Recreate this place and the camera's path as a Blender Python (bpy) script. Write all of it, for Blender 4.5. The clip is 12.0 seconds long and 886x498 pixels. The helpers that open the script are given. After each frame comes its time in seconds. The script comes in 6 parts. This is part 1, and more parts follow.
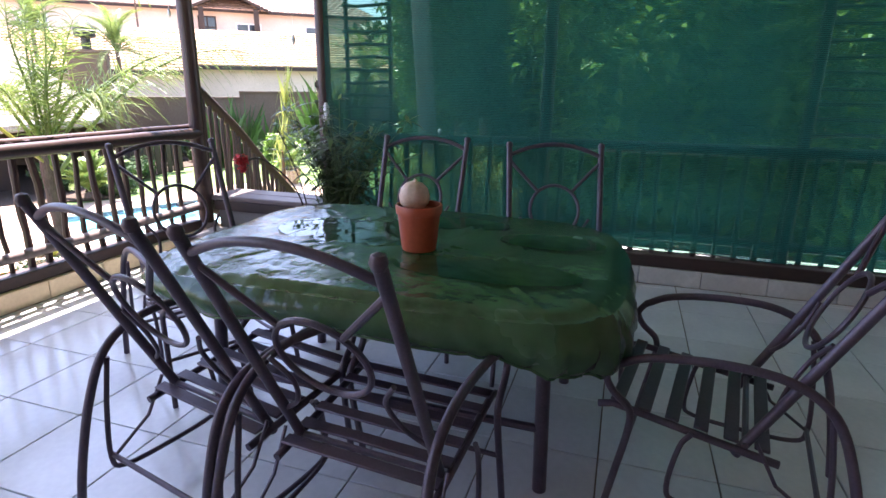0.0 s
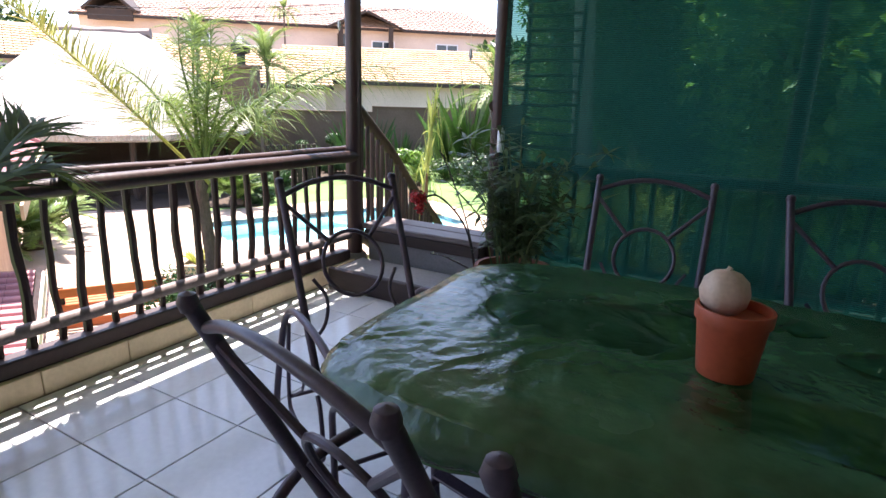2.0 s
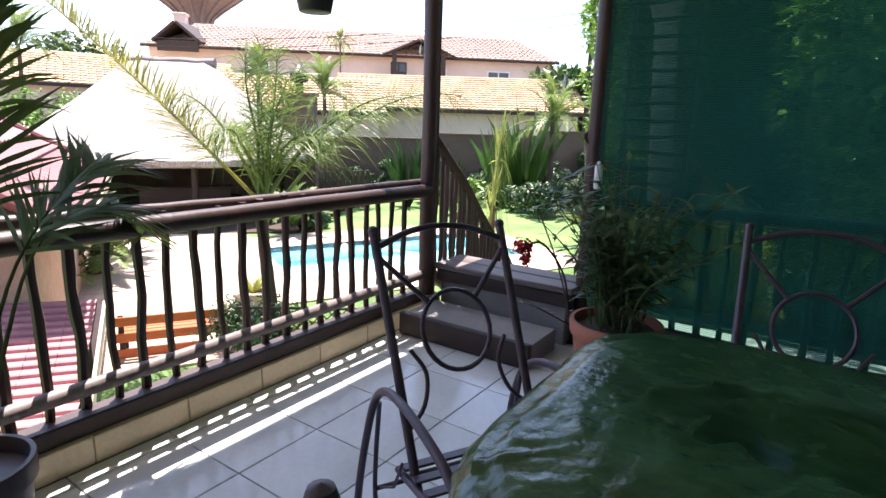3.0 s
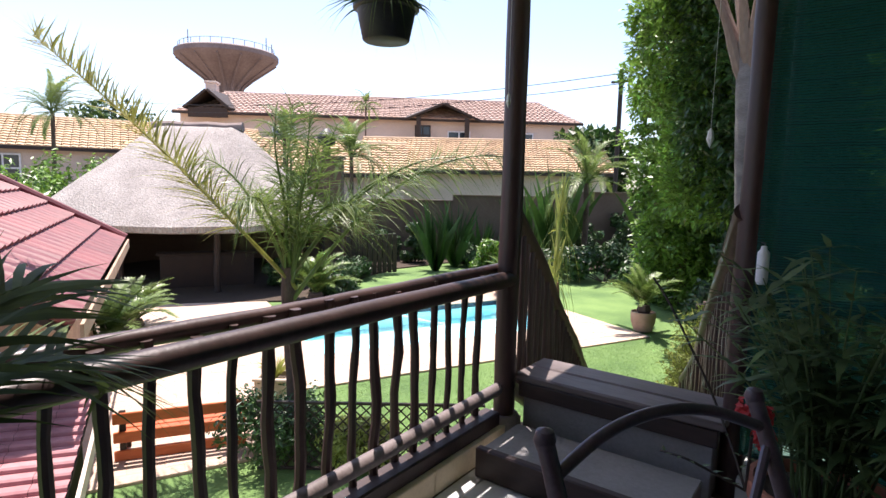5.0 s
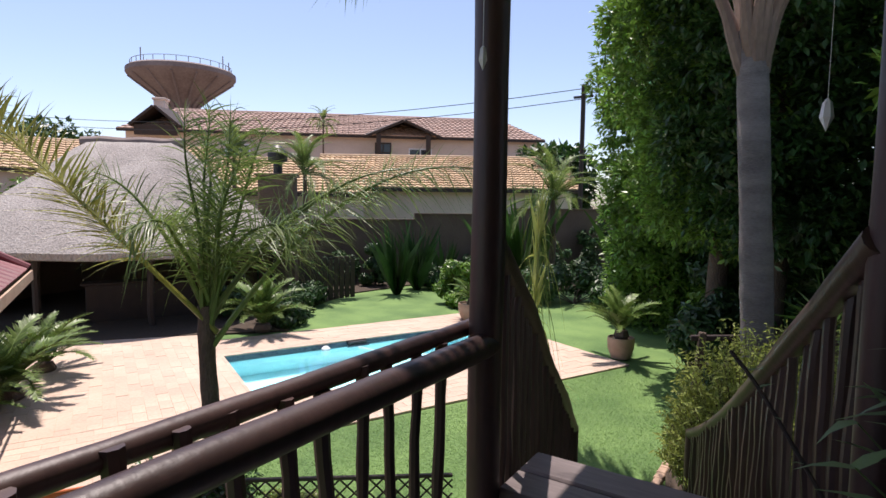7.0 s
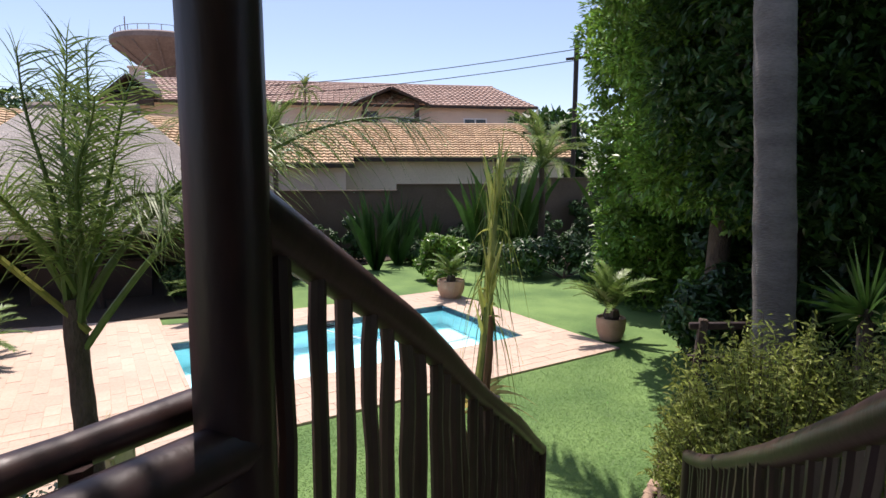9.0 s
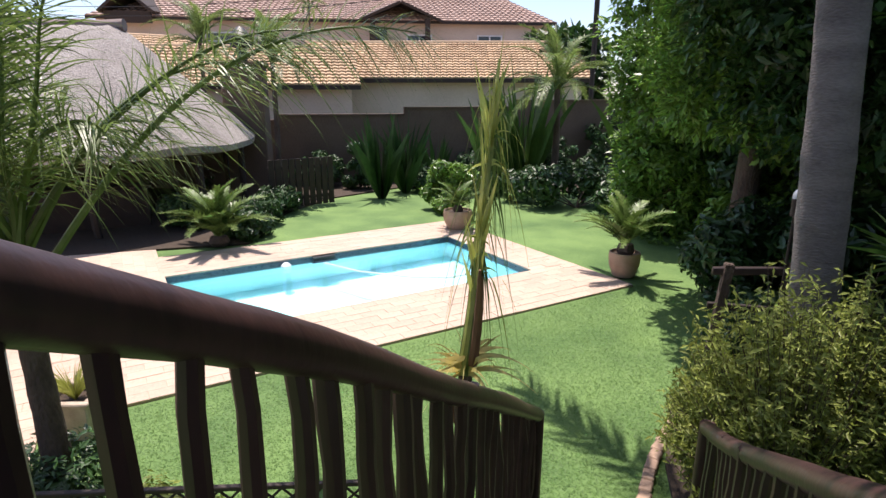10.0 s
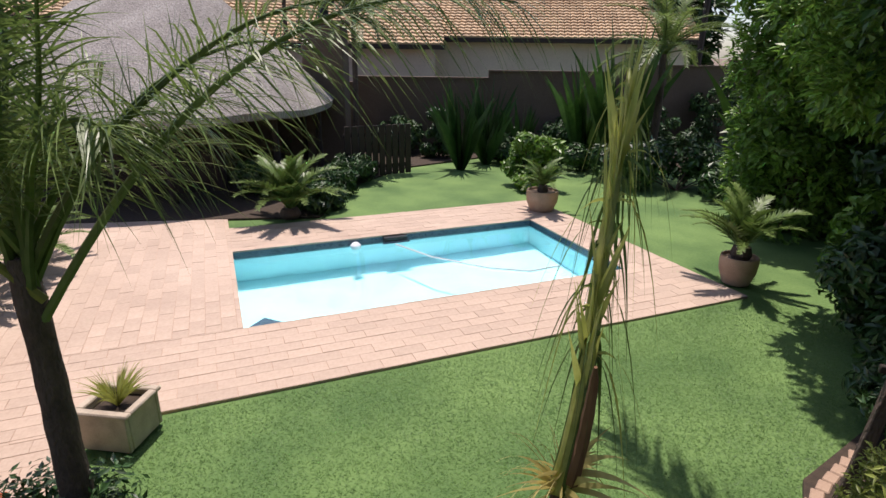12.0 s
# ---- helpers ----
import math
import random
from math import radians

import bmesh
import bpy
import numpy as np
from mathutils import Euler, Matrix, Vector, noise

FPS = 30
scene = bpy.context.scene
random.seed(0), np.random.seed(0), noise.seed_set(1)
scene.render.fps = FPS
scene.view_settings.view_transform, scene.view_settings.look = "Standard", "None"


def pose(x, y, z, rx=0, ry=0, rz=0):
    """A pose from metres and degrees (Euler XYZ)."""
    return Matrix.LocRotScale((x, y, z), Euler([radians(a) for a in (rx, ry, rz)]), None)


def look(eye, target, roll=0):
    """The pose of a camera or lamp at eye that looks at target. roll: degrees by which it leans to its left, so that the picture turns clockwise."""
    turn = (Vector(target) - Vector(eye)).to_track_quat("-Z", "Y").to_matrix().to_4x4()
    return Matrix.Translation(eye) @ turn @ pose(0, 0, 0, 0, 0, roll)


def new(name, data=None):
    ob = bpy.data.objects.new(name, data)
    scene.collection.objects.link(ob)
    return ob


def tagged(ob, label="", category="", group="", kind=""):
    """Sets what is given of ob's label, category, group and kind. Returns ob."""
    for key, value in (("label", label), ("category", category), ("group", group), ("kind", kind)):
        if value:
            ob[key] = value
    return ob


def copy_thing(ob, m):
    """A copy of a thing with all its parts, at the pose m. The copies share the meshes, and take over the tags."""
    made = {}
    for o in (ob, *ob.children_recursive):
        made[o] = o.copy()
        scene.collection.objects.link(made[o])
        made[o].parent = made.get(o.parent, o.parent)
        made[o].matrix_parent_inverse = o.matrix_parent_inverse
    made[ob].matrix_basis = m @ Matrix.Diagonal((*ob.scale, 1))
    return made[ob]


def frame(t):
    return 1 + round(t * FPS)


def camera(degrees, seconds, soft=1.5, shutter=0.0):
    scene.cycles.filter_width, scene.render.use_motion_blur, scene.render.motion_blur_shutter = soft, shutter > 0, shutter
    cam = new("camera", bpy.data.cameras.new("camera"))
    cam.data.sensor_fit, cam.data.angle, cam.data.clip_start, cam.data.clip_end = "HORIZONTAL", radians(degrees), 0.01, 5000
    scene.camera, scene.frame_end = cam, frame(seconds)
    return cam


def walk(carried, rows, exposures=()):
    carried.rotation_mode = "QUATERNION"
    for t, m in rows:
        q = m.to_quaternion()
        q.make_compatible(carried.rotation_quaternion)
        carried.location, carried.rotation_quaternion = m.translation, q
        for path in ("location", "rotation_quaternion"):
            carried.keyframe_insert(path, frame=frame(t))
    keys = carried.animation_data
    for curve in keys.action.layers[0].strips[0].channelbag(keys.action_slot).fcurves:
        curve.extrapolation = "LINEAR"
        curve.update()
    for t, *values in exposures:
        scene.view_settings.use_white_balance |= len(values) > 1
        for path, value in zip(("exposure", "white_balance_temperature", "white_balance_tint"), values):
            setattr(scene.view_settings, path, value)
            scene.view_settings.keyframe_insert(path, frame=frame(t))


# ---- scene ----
cam = camera(77.0, 12.0)
PATH = [
    (0, (0.881, 0.653, 1.454), (0.295, 2.48, 0.89), 0.8),
    (0.5, (0.719, 0.757, 1.48), (0.09, 2.573, 0.927), 1.1),
    (1, (0.517, 0.938, 1.453), (-0.199, 2.728, 0.922), 1.5),
    (1.5, (0.308, 1.039, 1.482), (-0.514, 2.784, 0.95), 2.1),
    (2, (0.118, 1.175, 1.486), (-0.828, 2.859, 0.966), 1.8),
    (2.5, (-0.129, 1.281, 1.483), (-1.157, 2.927, 0.998), 2.3),
    (3, (-0.343, 1.41, 1.506), (-1.438, 3.025, 1.067), 1.8),
    (3.5, (-0.601, 1.548, 1.539), (-1.741, 3.149, 1.167), 2.1),
    (5.3, (-1.359, 2.161, 1.553), (-2.53, 3.768, 1.337), 1.1),
    (5.5, (-1.441, 2.253, 1.55), (-2.6, 3.87, 1.343), 1.1),
    (6, (-1.615, 2.496, 1.557), (-2.734, 4.143, 1.37), 0.9),
    (6.5, (-1.763, 2.787, 1.552), (-2.852, 4.455, 1.379), 0.7),
    (7, (-1.865, 3.036, 1.54), (-2.94, 4.714, 1.374), 0.7),
    (7.2, (-1.898, 3.158, 1.54), (-2.971, 4.838, 1.375), 0.7),
    (8.8, (-2.049, 4.203, 1.455), (-3.111, 5.884, 1.238), 0.1),
    (9, (-2.09, 4.335, 1.449), (-3.15, 6.01, 1.184), 0.1),
    (9.2, (-2.092, 4.423, 1.436), (-3.163, 6.084, 1.132), 0.3),
    (9.5, (-2.181, 4.644, 1.438), (-3.241, 6.288, 1.022), -0.1),
    (10, (-2.272, 4.971, 1.453), (-3.345, 6.574, 0.925), -0.0),
    (10.5, (-2.384, 5.192, 1.526), (-3.479, 6.736, 0.883), -0.1),
    (11, (-2.551, 5.4, 1.618), (-3.701, 6.893, 0.949), 0.2),
    (11.5, (-2.737, 5.596, 1.664), (-3.952, 7.037, 0.995), 0.7),
    (12, (-2.954, 5.782, 1.639), (-4.212, 7.187, 0.974), 0.8),
]
EXPOSURES = [(t, stops, 6650, 19 + max(0.0, 8 - 4 * t)) for t, stops in ((0.0, 2.95), (1.0, 2.73), (1.5, 2.47), (2.5, 2.02), (3.0, 1.88), (3.5, 1.69), (5.3, 1.02), (6.0, 0.74), (7.0, 0.42), (9.0, 0.42), (10.0, 0.58), (11.0, 0.29), (12.0, 0.05))]
walk(cam, [(t, look(eye, target, roll)) for t, eye, target, roll in PATH], EXPOSURES)

# ---- light ----
SUN_EL, SUN_AZ = radians(72), radians(-55)          # azimuth from +y towards +x
SUN_DIR = Vector((math.cos(SUN_EL) * math.sin(SUN_AZ), math.cos(SUN_EL) * math.cos(SUN_AZ), math.sin(SUN_EL)))
world = bpy.data.worlds.new("sky")
scene.world = world
world.use_nodes = True
wn = world.node_tree
sky = wn.nodes.new("ShaderNodeTexSky")
sky.sky_type = 'NISHITA'
sky.sun_disc = False
sky.sun_elevation = SUN_EL
sky.sun_rotation = SUN_AZ
sky.altitude = 1400
sky.air_density = 1.0
sky.dust_density = 3.2
wn.nodes["Background"].inputs["Strength"].default_value = 0.15
wn.links.new(sky.outputs[0], wn.nodes["Background"].inputs["Color"])
sun = new("sun", bpy.data.lights.new("sun", 'SUN'))
sun.data.energy, sun.data.angle, sun.data.color = 4.8, radians(0.5), (1.0, 0.955, 0.88)
sun.matrix_world = look(SUN_DIR * 40, (0, 0, 0))


# ---- materials ----
def nodes_of(name):
    m = bpy.data.materials.new(name)
    m.use_nodes = True
    return m, m.node_tree.nodes, m.node_tree.links, m.node_tree.nodes["Principled BSDF"]


def mat(name, dark, light, rough=0.6, metal=0.0, scale=6.0, fine=60.0, stretch=(1, 1, 1), bump=0.15, bump_scale=None,
        mix_fine=0.35, per_object=0.0, spec=0.5, trans=0.0, coords="Object", rough_var=0.15, distance=0.01):
    """Two scales of noise between two colours, with fine relief."""
    m, n, l, p = nodes_of(name)
    tc = n.new("ShaderNodeTexCoord")
    mp = n.new("ShaderNodeMapping")
    mp.inputs["Scale"].default_value = stretch
    l.new(tc.outputs[coords], mp.inputs["Vector"])
    big, small = n.new("ShaderNodeTexNoise"), n.new("ShaderNodeTexNoise")
    for t, s, d in ((big, scale, 4), (small, fine, 3)):
        t.inputs["Scale"].default_value, t.inputs["Detail"].default_value = s, d
        l.new(mp.outputs[0], t.inputs["Vector"])
    mixf = n.new("ShaderNodeMix")
    mixf.inputs[0].default_value = mix_fine
    l.new(big.outputs["Fac"], mixf.inputs[2])
    l.new(small.outputs["Fac"], mixf.inputs[3])
    ramp = n.new("ShaderNodeValToRGB")
    ramp.color_ramp.elements[0].position, ramp.color_ramp.elements[1].position = 0.32, 0.68
    ramp.color_ramp.elements[0].color, ramp.color_ramp.elements[1].color = (*dark, 1), (*light, 1)
    l.new(mixf.outputs[0], ramp.inputs[0])
    colour = ramp.outputs[0]
    if per_object:
        info = n.new("ShaderNodeObjectInfo")
        geo = n.new("ShaderNodeNewGeometry")
        add = n.new("ShaderNodeMath")
        add.operation = 'ADD'
        l.new(info.outputs["Random"], add.inputs[0])
        l.new(geo.outputs["Random Per Island"], add.inputs[1])
        fr = n.new("ShaderNodeMath")
        fr.operation = 'FRACT'
        l.new(add.outputs[0], fr.inputs[0])
        rng = n.new("ShaderNodeMapRange")
        rng.inputs[3].default_value, rng.inputs[4].default_value = 1 - per_object, 1 + per_object
        l.new(fr.outputs[0], rng.inputs[0])
        hsv = n.new("ShaderNodeHueSaturation")
        l.new(rng.outputs[0], hsv.inputs["Value"])
        l.new(colour, hsv.inputs["Color"])
        colour = hsv.outputs[0]
    l.new(colour, p.inputs["Base Color"])
    rr = n.new("ShaderNodeMapRange")
    rr.inputs[3].default_value, rr.inputs[4].default_value = max(0.02, rough - rough_var), min(1, rough + rough_var)
    l.new(big.outputs["Fac"], rr.inputs[0])
    l.new(rr.outputs[0], p.inputs["Roughness"])
    p.inputs["Metallic"].default_value = metal
    p.inputs["Specular IOR Level"].default_value = spec
    if bump:
        b = n.new("ShaderNodeBump")
        b.inputs["Strength"].default_value, b.inputs["Distance"].default_value = bump, distance
        src = small
        if bump_scale:
            src = n.new("ShaderNodeTexNoise")
            src.inputs["Scale"].default_value, src.inputs["Detail"].default_value = bump_scale, 4
            l.new(mp.outputs[0], src.inputs["Vector"])
        l.new(src.outputs["Fac"], b.inputs["Height"])
        l.new(b.outputs[0], p.inputs["Normal"])
    if trans:
        tr = n.new("ShaderNodeBsdfTranslucent")
        l.new(colour, tr.inputs["Color"])
        mx = n.new("ShaderNodeMixShader")
        mx.inputs[0].default_value = trans
        l.new(p.outputs[0], mx.inputs[1])
        l.new(tr.outputs[0], mx.inputs[2])
        l.new(mx.outputs[0], n["Material Output"].inputs["Surface"])
    return m


POLE = mat("stained pole wood", (0.020, 0.0095, 0.009), (0.062, 0.028, 0.024), rough=0.46, scale=3, fine=40, stretch=(1, 1, 0.25), bump=0.35, distance=0.004, per_object=0.25)
BEAM = mat("dark stained timber", (0.022, 0.012, 0.011), (0.055, 0.030, 0.026), rough=0.55, scale=4, fine=50, stretch=(0.2, 1, 1), bump=0.3, distance=0.003)
PLANK = mat("weathered grey-brown plank", (0.10, 0.078, 0.075), (0.22, 0.18, 0.175), rough=0.55, scale=3, fine=60, stretch=(0.15, 1, 1), bump=0.3, distance=0.003)
TILE = mat("glazed floor tile", (0.56, 0.57, 0.59), (0.70, 0.71, 0.72), rough=0.16, scale=2.2, fine=30, bump=0.03, per_object=0.05, rough_var=0.07)
GROUT = mat("brown grout", (0.10, 0.07, 0.05), (0.20, 0.15, 0.11), rough=0.9, scale=8, bump=0.3)
SKIRT = mat("pale skirting tile", (0.50, 0.48, 0.45), (0.64, 0.62, 0.58), rough=0.25, scale=4, fine=40, bump=0.05, per_object=0.05)
CREAM = mat("cream kerb tile", (0.58, 0.47, 0.30), (0.74, 0.62, 0.43), rough=0.45, scale=5, fine=40, bump=0.1, per_object=0.05)
PLASTER = mat("grey plaster", (0.19, 0.18, 0.18), (0.29, 0.275, 0.275), rough=0.85, scale=3, fine=50, bump=0.3)
STEEL = mat("purple-brown painted steel", (0.052, 0.036, 0.052), (0.105, 0.076, 0.105), rough=0.42, metal=0.25, scale=8, fine=120, bump=0.12, distance=0.002)
CLOTH = mat("wet green tarpaulin", (0.017, 0.042, 0.011), (0.048, 0.126, 0.052), rough=0.22, scale=2.6, fine=14, bump=0.5, bump_scale=19, distance=0.012, rough_var=0.18)
CLAY = mat("terracotta plastic", (0.36, 0.065, 0.028), (0.50, 0.105, 0.045), rough=0.45, scale=5, fine=60, bump=0.08)
CLAYPOT = mat("fired terracotta", (0.30, 0.10, 0.06), (0.46, 0.17, 0.10), rough=0.7, scale=5, fine=60, bump=0.2)
DARKPOT = mat("dark brown plastic", (0.035, 0.022, 0.022), (0.07, 0.045, 0.042), rough=0.4, scale=6, bump=0.05)
STONEPOT = mat("cast stone", (0.36, 0.29, 0.22), (0.56, 0.47, 0.37), rough=0.9, scale=6, fine=70, bump=0.4)
TANPOT = mat("tan clay", (0.34, 0.22, 0.15), (0.50, 0.35, 0.25), rough=0.85, scale=5, fine=60, bump=0.3)
SOIL = mat("soil", (0.03, 0.02, 0.014), (0.08, 0.055, 0.035), rough=1.0, scale=12, fine=90, bump=0.8)
SHELL = mat("pale gourd", (0.52, 0.34, 0.25), (0.74, 0.56, 0.44), rough=0.5, scale=10, fine=80, bump=0.1)
GRASS = mat("lawn", (0.050, 0.118, 0.024), (0.165, 0.270, 0.078), rough=0.9, scale=0.8, fine=26, bump=0.4, mix_fine=0.22, coords="Object", distance=0.04)
PAVER = mat("salmon clay paver", (0.43, 0.315, 0.24), (0.57, 0.438, 0.345), rough=0.85, scale=0.7, fine=25, bump=0.25, per_object=0.07)
JOINT = mat("paving joint sand", (0.42, 0.285, 0.21), (0.56, 0.40, 0.305), rough=1.0, scale=9, bump=0.3)
COPING = mat("dark waterline tile", (0.015, 0.03, 0.05), (0.05, 0.08, 0.12), rough=0.3, scale=30, bump=0.1)
# White plaster tinted turquoise for the light that the water absorbs.
POOLPLASTER = mat("white pool plaster tinted for water", (0.46, 0.77, 0.82), (0.58, 0.86, 0.89), rough=0.7, scale=1.5, fine=30, bump=0.1)
THATCH = mat("weathered thatch", (0.20, 0.175, 0.155), (0.46, 0.42, 0.385), rough=1.0, scale=1.1, fine=22, stretch=(1, 1, 0.35), bump=1.0, distance=0.06, mix_fine=0.55)
WALLBROWN = mat("brown boundary plaster", (0.105, 0.068, 0.045), (0.18, 0.125, 0.09), rough=0.95, scale=0.8, fine=20, bump=0.3)
HOUSE = mat("beige house plaster", (0.50, 0.40, 0.34), (0.66, 0.55, 0.47), rough=0.9, scale=0.5, fine=12, bump=0.15)
ROOFTAN = mat("sun-bleached concrete roof tile", (0.44, 0.29, 0.17), (0.64, 0.47, 0.30), rough=0.85, scale=1.0, fine=10, bump=0.2, per_object=0.14)
PINKROOF = mat("sun-faded pink roof tile", (0.33, 0.13, 0.14), (0.46, 0.22, 0.225), rough=0.7, scale=1.5, fine=14, bump=0.2, per_object=0.10)
ROOFRED = mat("faded red roof tile", (0.38, 0.255, 0.205), (0.50, 0.365, 0.305), rough=0.85, scale=0.6, fine=8, bump=0.2, per_object=0.12)
REDMETAL = mat("dark red pressed roof tile", (0.135, 0.030, 0.034), (0.22, 0.060, 0.062), rough=0.55, scale=1.5, fine=14, bump=0.15, per_object=0.12)
CONCRETE = mat("stained concrete", (0.15, 0.11, 0.10), (0.29, 0.235, 0.21), rough=0.95, scale=0.12, fine=1.5, bump=0.2, distance=0.1)
ORANGE = mat("orange varnished wood", (0.42, 0.085, 0.024), (0.60, 0.16, 0.05), rough=0.5, scale=4, fine=40, stretch=(0.2, 1, 1), bump=0.2)
DARKWOOD = mat("very dark wood", (0.018, 0.011, 0.008), (0.045, 0.028, 0.02), rough=0.7, scale=4, fine=40, bump=0.4)
BARK = mat("grey palm bark", (0.105, 0.088, 0.084), (0.235, 0.205, 0.195), rough=0.9, scale=3, fine=30, stretch=(1, 1, 3), bump=0.6, distance=0.02)
TRUNK = mat("fibrous brown trunk", (0.055, 0.036, 0.026), (0.15, 0.105, 0.08), rough=0.95, scale=8, fine=50, stretch=(1, 1, 0.4), bump=1.0, distance=0.03)
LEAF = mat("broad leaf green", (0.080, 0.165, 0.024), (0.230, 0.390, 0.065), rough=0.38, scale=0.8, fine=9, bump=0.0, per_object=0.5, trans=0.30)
# LEAF again in a mid tone, with shade on the foliage put into the colour.
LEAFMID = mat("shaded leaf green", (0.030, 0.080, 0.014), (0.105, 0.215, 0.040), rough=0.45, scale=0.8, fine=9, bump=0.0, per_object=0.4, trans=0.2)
# Darkest leaf copy: deep greens, and shade under the trees painted in.
LEAFDARK = mat("deep and shaded leaf green", (0.016, 0.048, 0.012), (0.052, 0.120, 0.027), rough=0.42, scale=0.8, fine=9, bump=0.0, per_object=0.45, trans=0.15)
FROND = mat("palm frond green", (0.085, 0.140, 0.034), (0.215, 0.290, 0.080), rough=0.4, scale=2, fine=14, bump=0.0, per_object=0.35, trans=0.4)
FRONDGOLD = mat("yellowing palm frond", (0.21, 0.23, 0.04), (0.44, 0.42, 0.10), rough=0.4, scale=2, fine=14, bump=0.0, per_object=0.3, trans=0.4)
CYCAD = mat("cycad green", (0.055, 0.105, 0.022), (0.17, 0.25, 0.06), rough=0.4, scale=2, fine=14, bump=0.0, per_object=0.3, trans=0.2)
FINELEAF = mat("fine shrub leaf", (0.15, 0.19, 0.035), (0.36, 0.41, 0.09), rough=0.5, scale=1.2, fine=14, bump=0.0, per_object=0.35, trans=0.3)
SHEATH = mat("palm leaf sheath", (0.12, 0.075, 0.055), (0.27, 0.19, 0.15), rough=0.8, scale=3, fine=30, stretch=(1, 1, 0.3), bump=0.4, distance=0.01)
REED = mat("pale cane leaf", (0.35, 0.40, 0.075), (0.64, 0.64, 0.21), rough=0.5, scale=3, fine=20, bump=0.0, per_object=0.25, trans=0.45)
BAMBOO = mat("potted bamboo leaf", (0.060, 0.100, 0.036), (0.150, 0.215, 0.080), rough=0.5, scale=3, fine=20, bump=0.0, per_object=0.35, trans=0.25)
RED = mat("red petals", (0.35, 0.012, 0.018), (0.55, 0.03, 0.035), rough=0.6, scale=20, bump=0.0, per_object=0.2)
WHITE = mat("white enamel", (0.62, 0.62, 0.64), (0.78, 0.78, 0.80), rough=0.4, scale=5, bump=0.03)
BLACK = mat("black plastic", (0.012, 0.012, 0.014), (0.03, 0.03, 0.032), rough=0.5, scale=6, bump=0.03)
GLASSY = mat("dark window glass", (0.02, 0.025, 0.03), (0.05, 0.06, 0.07), rough=0.08, scale=1, bump=0.0, rough_var=0.03)
CEIL = mat("white ceiling boards", (0.66, 0.65, 0.63), (0.80, 0.79, 0.77), rough=0.7, scale=3, fine=40, stretch=(0.2, 1, 1), bump=0.2)


def net_material():
    m, n, l, p = nodes_of("green shade net")
    tc = n.new("ShaderNodeTexCoord")
    noise_big = n.new("ShaderNodeTexNoise")
    noise_big.inputs["Scale"].default_value = 1.3
    l.new(tc.outputs["Object"], noise_big.inputs["Vector"])
    ramp = n.new("ShaderNodeValToRGB")
    ramp.color_ramp.elements[0].color, ramp.color_ramp.elements[1].color = (0.004, 0.056, 0.050, 1), (0.007, 0.090, 0.076, 1)
    l.new(noise_big.outputs["Fac"], ramp.inputs[0])
    wave = n.new("ShaderNodeTexWave")
    wave.bands_direction = 'Z'
    wave.inputs["Scale"].default_value, wave.inputs["Distortion"].default_value = 26, 3
    l.new(tc.outputs["Object"], wave.inputs["Vector"])
    p.inputs["Roughness"].default_value = 0.75
    l.new(ramp.outputs[0], p.inputs["Base Color"])
    tl = n.new("ShaderNodeBsdfTranslucent")
    l.new(ramp.outputs[0], tl.inputs["Color"])
    mx = n.new("ShaderNodeMixShader")
    mx.inputs[0].default_value = 0.6
    l.new(p.outputs[0], mx.inputs[1])
    l.new(tl.outputs[0], mx.inputs[2])
    tp = n.new("ShaderNodeBsdfTransparent")
    tp.inputs["Color"].default_value = (0.55, 0.95, 0.80, 1)
    rng = n.new("ShaderNodeMapRange")
    rng.inputs[3].default_value, rng.inputs[4].default_value = 0.11, 0.20
    l.new(wave.outputs["Fac"], rng.inputs[0])
    mx2 = n.new("ShaderNodeMixShader")
    l.new(rng.outputs[0], mx2.inputs[0])
    l.new(mx.outputs[0], mx2.inputs[1])
    l.new(tp.outputs[0], mx2.inputs[2])
    l.new(mx2.outputs[0], n["Material Output"].inputs["Surface"])
    return m


def water_material():
    m, n, l, p = nodes_of("pool water")
    p.inputs["Base Color"].default_value = (0.55, 0.90, 0.97, 1)
    p.inputs["Roughness"].default_value = 0.03
    p.inputs["IOR"].default_value = 1.33
    p.inputs["Transmission Weight"].default_value = 1.0
    tc = n.new("ShaderNodeTexCoord")
    t = n.new("ShaderNodeTexNoise")
    t.inputs["Scale"].default_value = 2.2
    l.new(tc.outputs["Object"], t.inputs["Vector"])
    b = n.new("ShaderNodeBump")
    b.inputs["Strength"].default_value, b.inputs["Distance"].default_value = 0.15, 0.03
    l.new(t.outputs["Fac"], b.inputs["Height"])
    l.new(b.outputs[0], p.inputs["Normal"])
    return m


def ground_material():
    """Lawn in the garden, dry earth and built-up land beyond it."""
    n, l = GRASS.node_tree.nodes, GRASS.node_tree.links
    p = n["Principled BSDF"]
    old = p.inputs["Base Color"].links[0].from_socket
    geo = n.new("ShaderNodeNewGeometry")
    sub = n.new("ShaderNodeVectorMath")
    sub.operation = 'DISTANCE'
    sub.inputs[1].default_value = (-8, 12, -1.72)
    l.new(geo.outputs["Position"], sub.inputs[0])
    rng = n.new("ShaderNodeMapRange")
    rng.inputs[1].default_value, rng.inputs[2].default_value = 19, 26
    l.new(sub.outputs["Value"], rng.inputs[0])
    mx = n.new("ShaderNodeMix")
    mx.data_type = 'RGBA'
    l.new(rng.outputs[0], mx.inputs[0])
    l.new(old, mx.inputs[6])
    mx.inputs[7].default_value = (0.20, 0.14, 0.10, 1)
    l.new(mx.outputs[2], p.inputs["Base Color"])


ground_material()
NET = net_material()
WATER = water_material()


